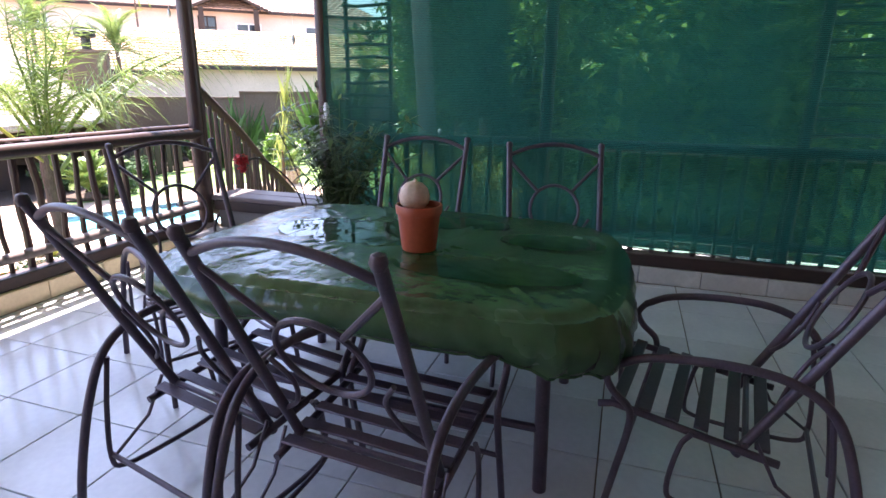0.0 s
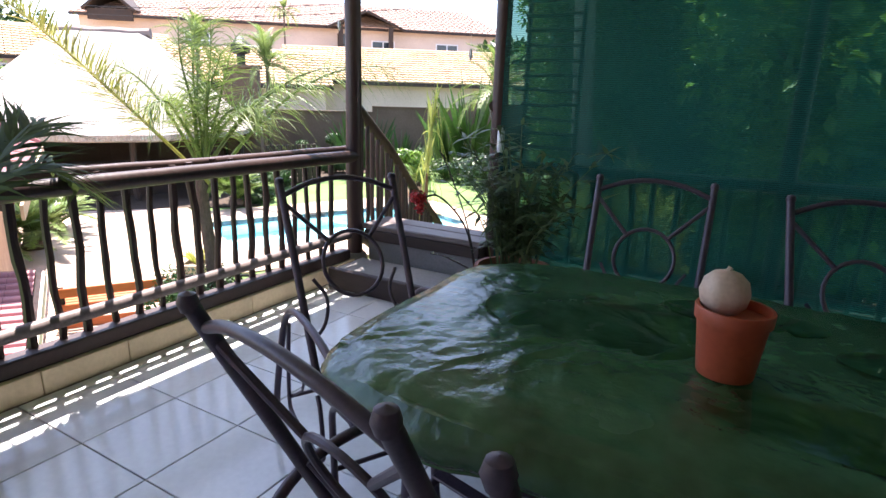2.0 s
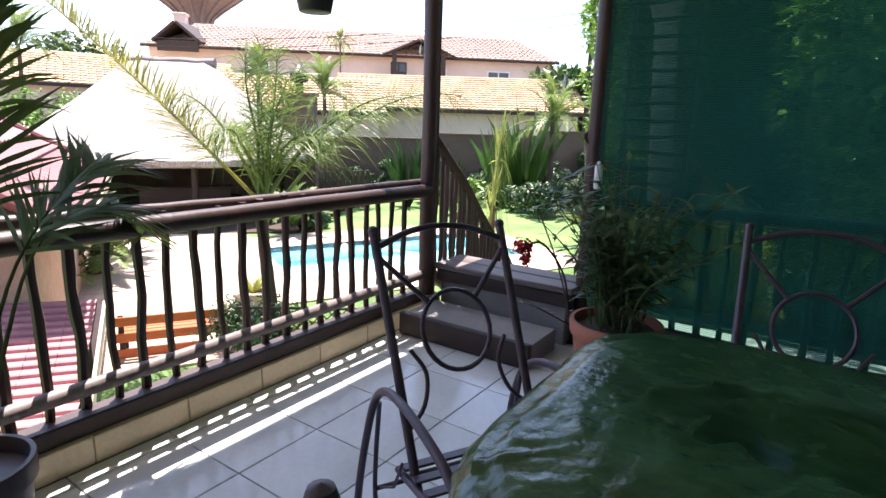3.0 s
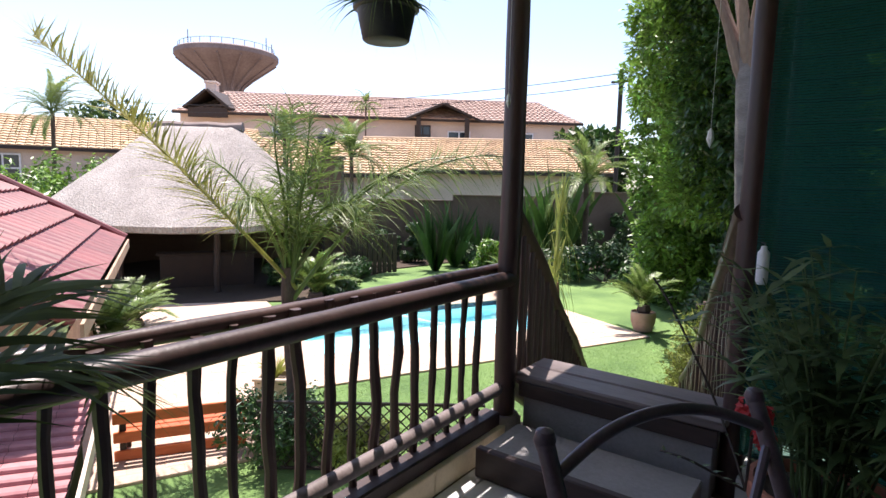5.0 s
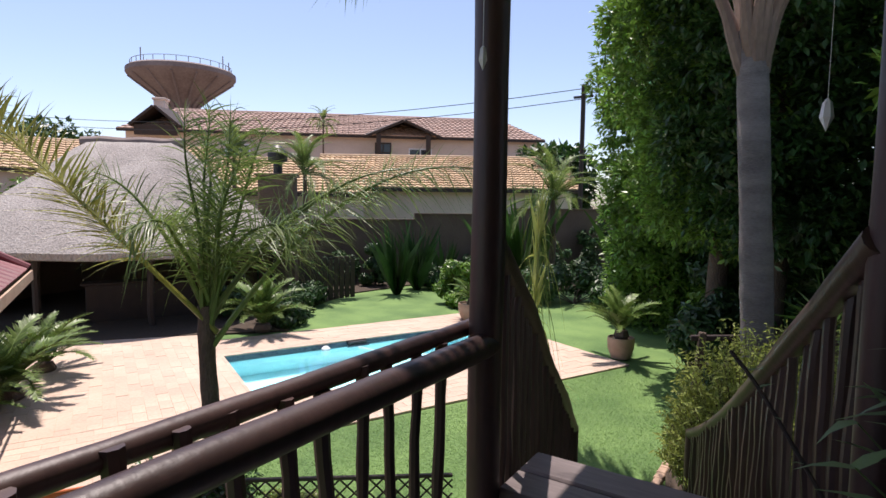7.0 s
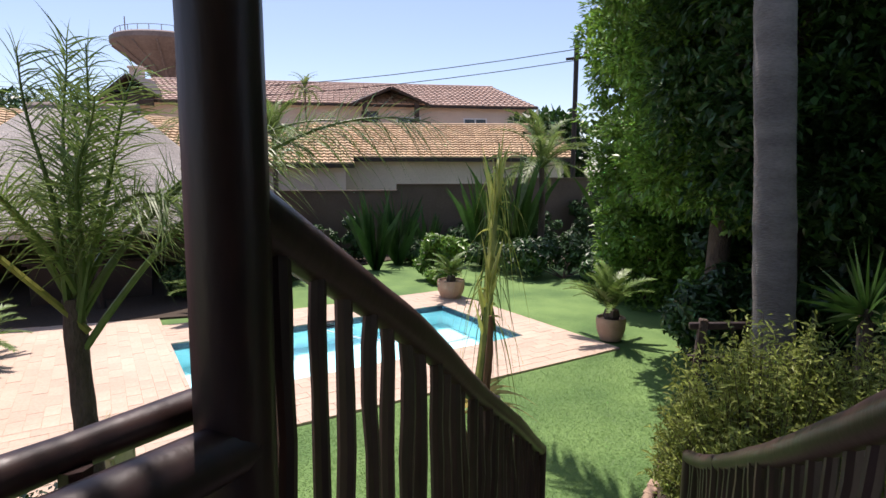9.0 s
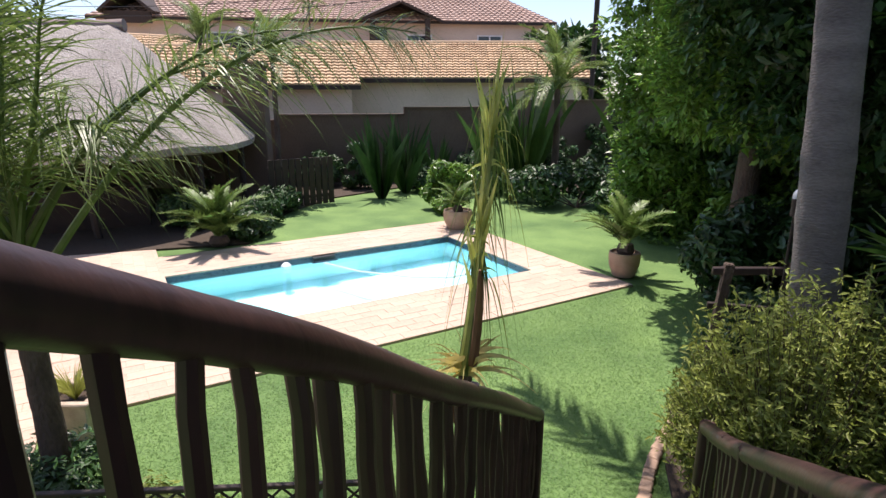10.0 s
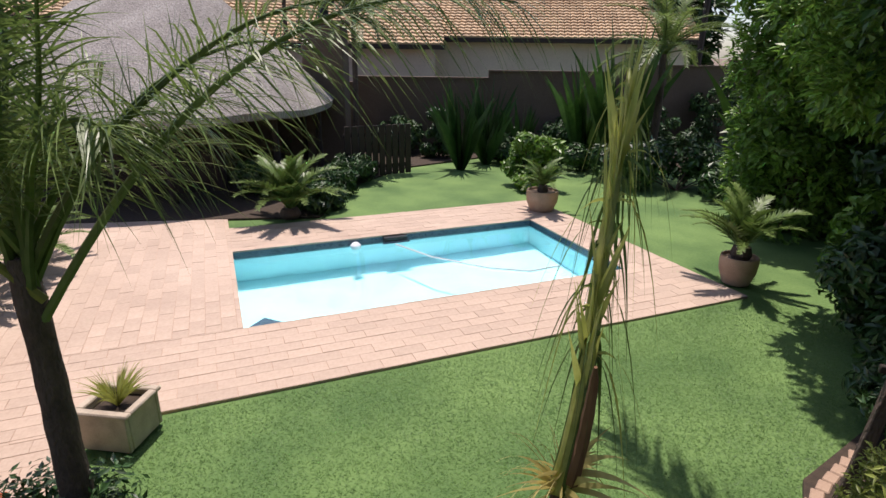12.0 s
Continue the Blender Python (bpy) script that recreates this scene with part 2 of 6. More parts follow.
def puddle_material():
    m, n, l, p = nodes_of("rain water")
    p.inputs["Base Color"].default_value = (0.86, 0.95, 0.88, 1)
    p.inputs["Roughness"].default_value = 0.02
    p.inputs["IOR"].default_value = 1.33
    p.inputs["Transmission Weight"].default_value = 1.0
    tc = n.new("ShaderNodeTexCoord")
    t = n.new("ShaderNodeTexNoise")
    t.inputs["Scale"].default_value = 9
    l.new(tc.outputs["Object"], t.inputs["Vector"])
    b = n.new("ShaderNodeBump")
    b.inputs["Strength"].default_value, b.inputs["Distance"].default_value = 0.08, 0.01
    l.new(t.outputs["Fac"], b.inputs["Height"])
    l.new(b.outputs[0], p.inputs["Normal"])
    return m


PUDDLE = puddle_material()


# ---- mesh building ----
class Geo:
    """Collects vertices and faces of one mesh."""
    def __init__(self):
        self.v, self.f = [], []

    def add(self, verts, faces):
        k = len(self.v)
        self.v += [tuple(p) for p in verts]
        self.f += [tuple(k + i for i in f) for f in faces]
        return self

    def box(self, c, s, m=None, bevel=0.0):
        x, y, z = (d / 2 for d in s)
        b = min(bevel, x * 0.9, y * 0.9, z * 0.9)
        m = m or Matrix()
        c = Vector(c)
        if b <= 0:
            pts = [Vector((i, j, k)) for k in (-z, z) for j in (-y, y) for i in (-x, x)]
            faces = [(0, 2, 3, 1), (4, 5, 7, 6), (0, 1, 5, 4), (2, 6, 7, 3), (0, 4, 6, 2), (1, 3, 7, 5)]
        else:
            pts, faces = [], []
            ring = [(-x + b, -y), (x - b, -y), (x, -y + b), (x, y - b), (x - b, y), (-x + b, y), (-x, y - b), (-x, -y + b)]
            inner = [(-x + b, -y + b), (x - b, -y + b), (x - b, -y + b), (x - b, y - b), (x - b, y - b), (-x + b, y - b), (-x + b, y - b), (-x + b, -y + b)]
            pts += [Vector((i, j, -z)) for i, j in inner] + [Vector((i, j, -z + b)) for i, j in ring]
            pts += [Vector((i, j, z - b)) for i, j in ring] + [Vector((i, j, z)) for i, j in inner]
            for r in range(3):
                for i in range(8):
                    j = (i + 1) % 8
                    faces.append((r * 8 + i, r * 8 + j, r * 8 + 8 + j, r * 8 + 8 + i))
            faces += [tuple(range(7, -1, -1)), tuple(range(24, 32))]
        return self.add([c + (m @ p) for p in pts], faces)

    def tube(self, path, r, seg=8, cap=True, wobble=0.0, seed=0):
        path = [Vector(p) for p in path]
        rs = r if isinstance(r, (list, tuple)) else [r] * len(path)
        rnd = random.Random(seed)
        verts, n = [], len(path)
        side = None
        for i, p in enumerate(path):
            d = (path[min(i + 1, n - 1)] - path[max(i - 1, 0)]).normalized()
            if side is None:
                side = d.orthogonal().normalized()
            side = (side - d * side.dot(d)).normalized()
            up = d.cross(side)
            k = 1 + (rnd.random() - 0.5) * wobble
            for a in range(seg):
                an = 2 * math.pi * a / seg
                verts.append(p + (side * math.cos(an) + up * math.sin(an)) * rs[i] * k)
        faces = [(i * seg + a, i * seg + (a + 1) % seg, (i + 1) * seg + (a + 1) % seg, (i + 1) * seg + a) for i in range(n - 1) for a in range(seg)]
        if cap:
            faces += [tuple(range(seg - 1, -1, -1)), tuple(range((n - 1) * seg, n * seg))]
        return self.add(verts, faces)

    def lathe(self, profile, c=(0, 0, 0), seg=28, wob=0.0):
        verts = []
        for r, z in profile:
            for a in range(seg):
                an = 2 * math.pi * a / seg
                k = 1 + wob * noise.noise((math.cos(an) * 2.3, math.sin(an) * 2.3, z))
                verts.append((c[0] + r * k * math.cos(an), c[1] + r * k * math.sin(an), c[2] + z))
        n = len(profile)
        faces = [(i * seg + a, i * seg + (a + 1) % seg, (i + 1) * seg + (a + 1) % seg, (i + 1) * seg + a) for i in range(n - 1) for a in range(seg)]
        if profile[0][0] > 1e-4:
            faces.append(tuple(range(seg - 1, -1, -1)))
        if profile[-1][0] > 1e-4:
            faces.append(tuple(range((n - 1) * seg, n * seg)))
        return self.add(verts, faces)

    def prism(self, poly, z0, z1):
        n = len(poly)
        verts = [(x, y, z0) for x, y in poly] + [(x, y, z1) for x, y in poly]
        faces = [tuple(range(n - 1, -1, -1)), tuple(range(n, 2 * n))] + [(i, (i + 1) % n, n + (i + 1) % n, n + i) for i in range(n)]
        return self.add(verts, faces)

    def slab(self, corners, thick):
        """A quad of four points, thickened along its normal (downwards for a positive thickness)."""
        a, b, c, d = (Vector(p) for p in corners)
        nrm = (b - a).cross(d - a).normalized() * -thick
        pts = [a, b, c, d, a + nrm, b + nrm, c + nrm, d + nrm]
        return self.add(pts, [(0, 1, 2, 3), (7, 6, 5, 4), (0, 4, 5, 1), (1, 5, 6, 2), (2, 6, 7, 3), (3, 7, 4, 0)])

    def blade(self, base, tip, width, up, droop=0.0, n=3):
        """A narrow folded leaf from base to tip."""
        base, tip = Vector(base), Vector(tip)
        d = tip - base
        side = d.cross(Vector(up))
        if side.length < 1e-6:
            side = d.orthogonal()
        side = side.normalized()
        verts = []
        for i in range(n + 1):
            t = i / n
            p = base + d * t - Vector((0, 0, droop * t * t))
            w = width * (0.45 + 0.55 * math.sin(math.pi * min(1, t * 1.25 + 0.12))) * (1 - t ** 3)
            verts += [p - side * w / 2, p + side * w / 2]
        faces = [(2 * i, 2 * i + 1, 2 * i + 3, 2 * i + 2) for i in range(n)]
        return self.add(verts, faces)

    def mesh(self, name, material, smooth=False):
        me = bpy.data.meshes.new(name)
        me.from_pydata(self.v, [], self.f)
        me.materials.append(material)
        if smooth:
            me.polygons.foreach_set("use_smooth", [True] * len(me.polygons))
            me.set_sharp_from_angle(angle=radians(40))
        me.update()
        return me


def part(name, geo, material, parent=None, label="", smooth=True, m=None):
    ob = new(name, geo.mesh(name, material, smooth))
    if parent is not None:
        ob.parent = parent
    if m is not None:
        ob.matrix_basis = m
    if label:
        ob["label"] = label
    return ob


def thing(name, m, label, category, group="", kind=""):
    """An Empty at the base of a thing."""
    ob = new(name)
    ob.empty_display_size = 0.1
    ob.matrix_basis = m
    return tagged(ob, label, category, group, kind)


def structure(name, geo, material, label="", smooth=False):
    return tagged(part(name, geo, material, None, smooth=smooth), label, kind="structure")


def arc(c, r, a0, a1, n, u, v):
    """Points on an arc round c in the plane of u and v, angles in degrees."""
    c, u, v = Vector(c), Vector(u), Vector(v)
    return [c + u * r * math.cos(radians(a0 + (a1 - a0) * i / n)) + v * r * math.sin(radians(a0 + (a1 - a0) * i / n)) for i in range(n + 1)]


def curve(points, n=6):
    """A smooth line through points."""
    p = [Vector(q) for q in points]
    p = [p[0] * 2 - p[1]] + p + [p[-1] * 2 - p[-2]]
    out = []
    for i in range(1, len(p) - 2):
        for k in range(n):
            t = k / n
            out.append(0.5 * ((2 * p[i]) + (p[i + 1] - p[i - 1]) * t + (2 * p[i - 1] - 5 * p[i] + 4 * p[i + 1] - p[i + 2]) * t * t + (3 * p[i] - p[i - 1] - 3 * p[i + 1] + p[i + 2]) * t ** 3))
    out.append(p[-2])
    return out


def crooked(a, b, amount, n=7, seed=0):
    """A slightly crooked line from a to b."""
    a, b = Vector(a), Vector(b)
    rnd = random.Random(seed)
    d = (b - a).normalized()
    s = d.orthogonal().normalized()
    t = d.cross(s)
    ph = [rnd.uniform(0, 6.3) for _ in range(4)]
    out = []
    for i in range(n + 1):
        k = i / n
        out.append(a.lerp(b, k) + s * amount * math.sin(ph[0] + k * 7) * 0.7 + t * amount * math.sin(ph[1] + k * 5) + s * amount * 0.4 * math.sin(ph[2] + 15 * k))
    return out
G = -1.72                                            # level of the garden below the veranda floor

# pool frame: s along its long side, t across it
PO, E1, E2 = Vector((-9.04, 8.81, 0)), Vector((0.435, 0.900, 0)), Vector((-0.900, 0.435, 0))
PL, PW = 5.97, 3.05


def pool_xy(s, t):
    p = PO + E1 * s + E2 * t
    return p.x, p.y


# ---- ground ----
def ring_sheet(outer, inner, z):
    g = Geo()
    g.add([(*p, z) for p in outer] + [(*p, z) for p in inner], [(i, (i + 1) % 4, 4 + (i + 1) % 4, 4 + i) for i in range(4)])
    return g


hole = [pool_xy(0, 0), pool_xy(PL, 0), pool_xy(PL, PW), pool_xy(0, PW)]
far = [pool_xy(-700, -700), pool_xy(700, -700), pool_xy(700, 700), pool_xy(-700, 700)]
ground = structure("ground", ring_sheet(far, hole, G), GRASS, "green mown lawn with worn patches")

# ---- pool ----
POOL_M = Matrix(((E1.x, E2.x, 0, PO.x), (E1.y, E2.y, 0, PO.y), (0, 0, 1, G), (0, 0, 0, 1)))


def pool():
    p = thing("swimming_pool", POOL_M, "rectangular white plastered swimming pool set in brick paving", "pool", kind="structure")
    b = Geo()
    deep, t = -1.25, 0.12
    b.box((PL / 2, -t / 2, deep / 2 - 0.15), (PL + 2 * t, t, -deep - 0.06))
    b.box((PL / 2, PW + t / 2, deep / 2 - 0.15), (PL + 2 * t, t, -deep - 0.06))
    b.box((-t / 2, PW / 2, deep / 2 - 0.15), (t, PW, -deep - 0.06))
    b.box((PL + t / 2, PW / 2, deep / 2 - 0.15), (t, PW, -deep - 0.06))
    b.box((PL / 2, PW / 2, deep - 0.1), (PL, PW, 0.2))
    part("basin", b, POOLPLASTER, p, smooth=False)
    w = Geo()
    for c, s in (((PL / 2, -0.05, -0.055), (PL + 0.2, 0.1, 0.13)), ((PL / 2, PW + 0.05, -0.055), (PL + 0.2, 0.1, 0.13)),
                 ((-0.05, PW / 2, -0.055), (0.1, PW, 0.13)), ((PL + 0.05, PW / 2, -0.055), (0.1, PW, 0.13))):
        w.box(c, s)
    part("waterline_tile", w, COPING, p, "band of dark blue glazed tiles", smooth=False)
    s = Geo().box((0.28, 0.32, -0.33), (0.55, 0.5, 0.05), pose(0, 0, 0, 0, 0, 45).to_3x3(), 0.01)
    part("pool_step", s, COPING, p, "dark edged corner step", smooth=False)
    q = Geo()
    n = 24
    q.add([(PL * i / n, PW * j / n, -0.10) for j in range(n + 1) for i in range(n + 1)],
          [(j * (n + 1) + i, j * (n + 1) + i + 1, (j + 1) * (n + 1) + i + 1, (j + 1) * (n + 1) + i) for j in range(n) for i in range(n)])
    wt = part("water", q, WATER, p, "clear turquoise water")
    wt.visible_shadow = False
    return p


pool()
hose = Geo().tube([pool_xy(s, t) + (G - 0.085,) for s, t in ((2.9, 2.8), (3.3, 1.9), (4.0, 1.1), (4.6, 0.7), (5.2, 0.75))], 0.018, 6)
tagged(part("pool_hose", hose, WHITE), "pale pool cleaner hose floating on the water", "hose")
flt = Geo().lathe([(0.0, -0.06), (0.09, -0.05), (0.10, 0.03), (0.05, 0.08), (0.0, 0.09)], (*pool_xy(2.15, PW - 0.15), G - 0.08), 16)
tagged(part("pool_float", flt, WHITE), "white chlorine float at the edge of the pool", "pool float")

sk = thing("pool_skimmer", POOL_M @ Matrix.Translation((2.95, PW - 0.06, 0.0)), "dark plastic skimmer mouth at the far edge of the pool", "skimmer")
part("mouth", Geo().box((0, 0, -0.05), (0.46, 0.10, 0.11), bevel=0.01), BLACK, sk)
part("lip", Geo().box((0, -0.07, -0.085), (0.54, 0.05, 0.03), bevel=0.008), COPING, sk)

# ---- veranda ----
X0, X1, Y0, Y1 = -2.80, 4.2, -1.6, 5.02              # inner faces of the kerbs and of the house walls
slab = Geo().box(((X0 + X1) / 2 - 0.1, (Y0 + Y1) / 2 + 0.05, -0.16), (X1 - X0 + 0.3, Y1 - Y0 + 0.3, 0.30))
structure("veranda_slab", slab, GROUT, "floor slab of the raised veranda")
under = Geo().box(((X0 + X1) / 2 - 0.06, (Y0 + Y1) / 2 + 0.05, (G - 0.33) / 2 - 0.0), (X1 - X0 + 0.06, Y1 - Y0 + 0.06, -G - 0.31))
structure("veranda_base", under, HOUSE, "plastered base under the veranda")
structure("wall_south", Geo().box(((X0 + X1) / 2, Y0 - 0.12, 1.45), (X1 - X0 + 0.5, 0.22, 3.1)), HOUSE, "plain plastered house wall")
structure("wall_east", Geo().box((X1 + 0.12, (Y0 + Y1) / 2, 1.45), (0.22, Y1 - Y0 + 0.3, 3.1)), TANPOT, "plain plastered house wall")
structure("ceiling", Geo().box((0.615, 1.95, 3.04), (7.77, 7.7, 0.08)), CEIL, "white boarded veranda ceiling")

kerb = tagged(new("kerb_west"), "low cream tiled kerb under the pole railing", kind="structure")
KH = 0.13
n = 15
for i in range(n):
    y0, y1 = Y0 + (Y1 - Y0) * i / n, Y0 + (Y1 - Y0) * (i + 1) / n
    part("kerb_tile", Geo().box((X0 - 0.075, (y0 + y1) / 2, KH / 2 + 0.001), (0.15, y1 - y0 - 0.004, KH), bevel=0.004), CREAM, kerb, smooth=False)
kerb2 = tagged(new("kerb_north"), "low pale tiled kerb below the net", kind="structure")
n = 13
for i in range(n):
    x0, x1 = -1.6 + (X1 + 1.6) * i / n, -1.6 + (X1 + 1.6) * (i + 1) / n
    part("kerb_tile", Geo().box(((x0 + x1) / 2, Y1 + 0.075, KH / 2 + 0.001), (x1 - x0 - 0.004, 0.15, KH), bevel=0.004), SKIRT, kerb2, smooth=False)


# Pale ledge added beyond the kerb to catch sun in the net's gap.
ledge = tagged(new("ledge_north"), "pale ledge added outside the kerb for the bright strip under the net", kind="structure")
for i in range(4):
    part("ledge_length", Geo().box((-1.6 + 1.45 * (i + 0.5), 5.42, 0.03), (1.444, 0.38, 0.2), bevel=0.01), CEIL, ledge, smooth=False)


def post(name, x, y, r, z0, z1, label):
    g = Geo().tube(crooked((x, y, z0), (x, y, z1), 0.004, 9, int(abs(x * 100))), r, 14, wobble=0.05, seed=3)
    return tagged(part(name, g, POLE), label, "post")


post("veranda_post", -2.861, 4.905, 0.066, 0.0, 3.0, "dark stained round timber corner post of the veranda")
post("veranda_post", -1.64, 5.10, 0.058, 0.0, 3.0, "dark stained round timber post beside the green net")
post("veranda_post", 0.27, 5.16, 0.05, KH, 3.0, "dark stained timber post behind the green net")
post("veranda_post", 2.06, 5.16, 0.04, KH, 3.0, "dark stained timber post behind the green net")
post("veranda_post", -2.86, 0.6, 0.07, 0.0, 3.0, "dark stained round timber post of the veranda")
base = Geo().lathe([(0.11, 0.0), (0.115, 0.02), (0.10, 0.15), (0.085, 0.17), (0.085, 0.171)], (-2.861, 4.905, 0.001), 20)
tagged(part("post_plinth", base, PLASTER), "grey cement plinth round the foot of the corner post", "plinth")


def pole_railing():
    r = thing("pole_railing", Matrix.Translation((-2.90, 0, 0)), "rustic dark stained pole railing along the veranda edge", "railing")
    y0, y1 = -1.5, 4.90
    part("bottom_beam", Geo().box((0.02, (y0 + 4.8) / 2, KH + 0.045), (0.11, 4.8 - y0, 0.085), bevel=0.008), BEAM, r)
    part("lower_pole", Geo().tube(crooked((0.03, y0, 0.335), (0.03, 4.84, 0.335), 0.008, 40, 5), 0.036, 12, wobble=0.08, seed=2), PLANK, r, "sun-bleached lower pole")
    part("handrail", Geo().tube(crooked((0.055, y0, 1.0), (0.055, y1, 1.01), 0.008, 40, 9), 0.048, 14, wobble=0.06, seed=4), POLE, r)
    part("upper_pole", Geo().tube(crooked((-0.115, y0, 1.06), (-0.060, 4.96, 1.062), 0.022, 46, 11), 0.031, 12, wobble=0.16, seed=6), POLE, r)
    rnd = random.Random(5)
    y = y0 + 0.1
    while y < 4.76:
        rr = rnd.uniform(0.017, 0.025)
        top = rnd.uniform(1.03, 1.075)
        part("baluster", Geo().tube(crooked((-0.02, y, 0.17), (-0.022, y + rnd.uniform(-0.015, 0.015), top), rnd.uniform(0.004, 0.013), 9, int(y * 977)), rr, 8, wobble=0.2, seed=int(y * 91)), POLE, r)
        y += rnd.uniform(0.13, 0.15)
    return r


pole_railing()


def net_railing():
    r = thing("pole_railing", Matrix.Translation((0, 5.17, 0)), "dark stained pole railing behind the green shade net", "railing")
    x0, x1 = -1.55, X1
    part("bottom_beam", Geo().box(((x0 + x1) / 2, -0.07, KH + 0.05), (x1 - x0, 0.13, 0.095), bevel=0.008), BEAM, r)
    part("handrail", Geo().tube(crooked((x0, 0.0, 1.02), (x1, 0.0, 1.02), 0.008, 30, 19), 0.045, 12, wobble=0.06), POLE, r)
    part("lower_pole", Geo().tube(crooked((x0, 0.0, 0.34), (x1, 0.0, 0.34), 0.008, 30, 17), 0.035, 10, wobble=0.06), POLE, r)
    rnd = random.Random(8)
    x = x0 + 0.1
    while x < x1:
        part("baluster", Geo().tube(crooked((x, -0.05, 0.17), (x + rnd.uniform(-0.015, 0.015), -0.05, 1.06), 0.008, 7, int(x * 977)), rnd.uniform(0.017, 0.024), 8, wobble=0.2), POLE, r)
        x += rnd.uniform(0.13, 0.16)
    return r


net_railing()


def trellis(x0, x1, label):
    r = thing("slat_screen", Matrix.Translation((0, 5.30, 0)), label, "screen")
    for k in range(17):
        z = 1.15 + 0.105 * k
        part("slat", Geo().tube(crooked((x0, 0, z), (x1, 0, z), 0.006, 6, k), 0.014, 7), POLE, r)
    for x in (x0 + 0.02, x1 - 0.02):
        part("upright", Geo().tube(crooked((x, 0.03, 1.0), (x, 0.03, 3.0), 0.004, 6, 3), 0.02, 8), POLE, r)
    return r


trellis(-1.55, -1.1, "slatted pole screen behind the green net")
trellis(2.1, 3.0, "slatted pole screen behind the green net, far end")


def shade_net():
    h = thing("shade_net", Matrix(), "green woven shade net hung between the veranda posts", "shade net")
    nx, nz = 40, 40
    for a, c in ((-1.60, 0.05), (0.05, 1.72), (1.72, X1)):
        g = Geo()
        verts = []
        for j in range(nz + 1):
            for i in range(nx + 1):
                x, k = a + (c - a) * i / nx, j / nz
                bottom = 0.258 + 0.010 * math.sin(x * 2.1) + 0.008 * math.sin(x * 9)
                z = bottom + (2.97 - bottom) * k
                y = 5.055 + 0.014 * noise.noise((x * 1.4, z * 0.7, 3)) + 0.007 * noise.noise((x * 5, z * 2, 1)) - 0.008 * math.sin(x * 3.3) * (1 - k)
                verts.append((x, y, z))
        g.add(verts, [(j * (nx + 1) + i, j * (nx + 1) + i + 1, (j + 1) * (nx + 1) + i + 1, (j + 1) * (nx + 1) + i) for j in range(nz) for i in range(nx)])
        part("net_panel", g, NET, h)
        part("hem", Geo().tube([(a + (c - a) * i / 30, 5.05, 0.258 + 0.010 * math.sin((a + (c - a) * i / 30) * 2.1) + 0.008 * math.sin((a + (c - a) * i / 30) * 9)) for i in range(31)], 0.006, 6), BEAM, h)
    return h


shade_net()


# ---- threshold bench and garden stair ----
def threshold():
    b = thing("threshold_bench", Matrix.Translation((-2.2, 5.0, 0)), "low plank bench over a plastered step between the posts", "bench")
    part("body", Geo().box((-0.03, 0.14, 0.19), (1.06, 0.36, 0.38), bevel=0.006), PLASTER, b, "grey plastered body")
    part("plank", Geo().box((-0.03, 0.02, 0.405), (1.16, 0.19, 0.045), bevel=0.01), PLANK, b)
    part("plank", Geo().box((-0.02, 0.225, 0.405), (1.18, 0.19, 0.045), bevel=0.01), PLANK, b)
    part("apron", Geo().box((-0.03, -0.055, 0.335), (1.10, 0.03, 0.09), bevel=0.005), BEAM, b, "dark timber apron")
    part("step", Geo().box((-0.03, -0.34, 0.075), (1.02, 0.40, 0.15), bevel=0.006), PLASTER, b, "grey cement step")
    part("step_edge", Geo().box((-0.03, -0.56, 0.085), (1.04, 0.05, 0.165), bevel=0.008), BEAM, b, "dark timber step edge")
    return b


threshold()

SL0, SL1 = Vector((-2.84, 4.90, 1.40)), Vector((-3.57, 8.0, -0.565))
SR0, SR1 = Vector((-1.65, 5.08, 1.45)), Vector((-2.60, 8.40, -0.52))


def stair_rail(a, b, seed, label, sag=0.0):
    r = thing("stair_railing", Matrix(), label, "railing")
    line = [p - Vector((0, 0, sag * 4 * (i / 26) * (1 - i / 26))) for i, p in enumerate(crooked(a, b, 0.014, 26, seed))]
    part("handrail", Geo().tube(line, [0.051 - 0.005 * i / 26 for i in range(27)], 14, wobble=0.10, seed=seed), POLE, r)
    low_a, low_b = a - Vector((0, 0, 1.05)), b - Vector((0, 0, 0.86))
    part("stringer", Geo().tube([low_a, low_b], 0.05, 10), POLE, r)
    rnd = random.Random(seed)
    length = (b - a).length
    k = 0.035
    while k < 0.99:
        p, q = a.lerp(b, k) - Vector((0, 0, sag * 4 * k * (1 - k))), low_a.lerp(low_b, k)
        off = Vector((rnd.uniform(-0.01, 0.01), rnd.uniform(-0.012, 0.012), 0))
        part("baluster", Geo().tube(crooked(q, p + off + Vector((0, 0, rnd.uniform(-0.02, 0.03))), rnd.uniform(0.004, 0.012), 8, int(k * 733)), rnd.uniform(0.019, 0.028), 8, wobble=0.18, seed=int(k * 99)), POLE, r)
        k += rnd.uniform(0.125, 0.15) / length
    part("end_post", Geo().tube([b + Vector((0, 0.03, 0.01)), b + Vector((0, 0.03, G - b.z))], 0.048, 10), POLE, r)
    return r


stair_rail(SL0, SL1, 21, "rustic dark pole railing going down beside the garden stair, pool side", -0.055)
stair_rail(SR0, SR1, 33, "rustic dark pole railing going down beside the garden stair, palm side", 0.11)


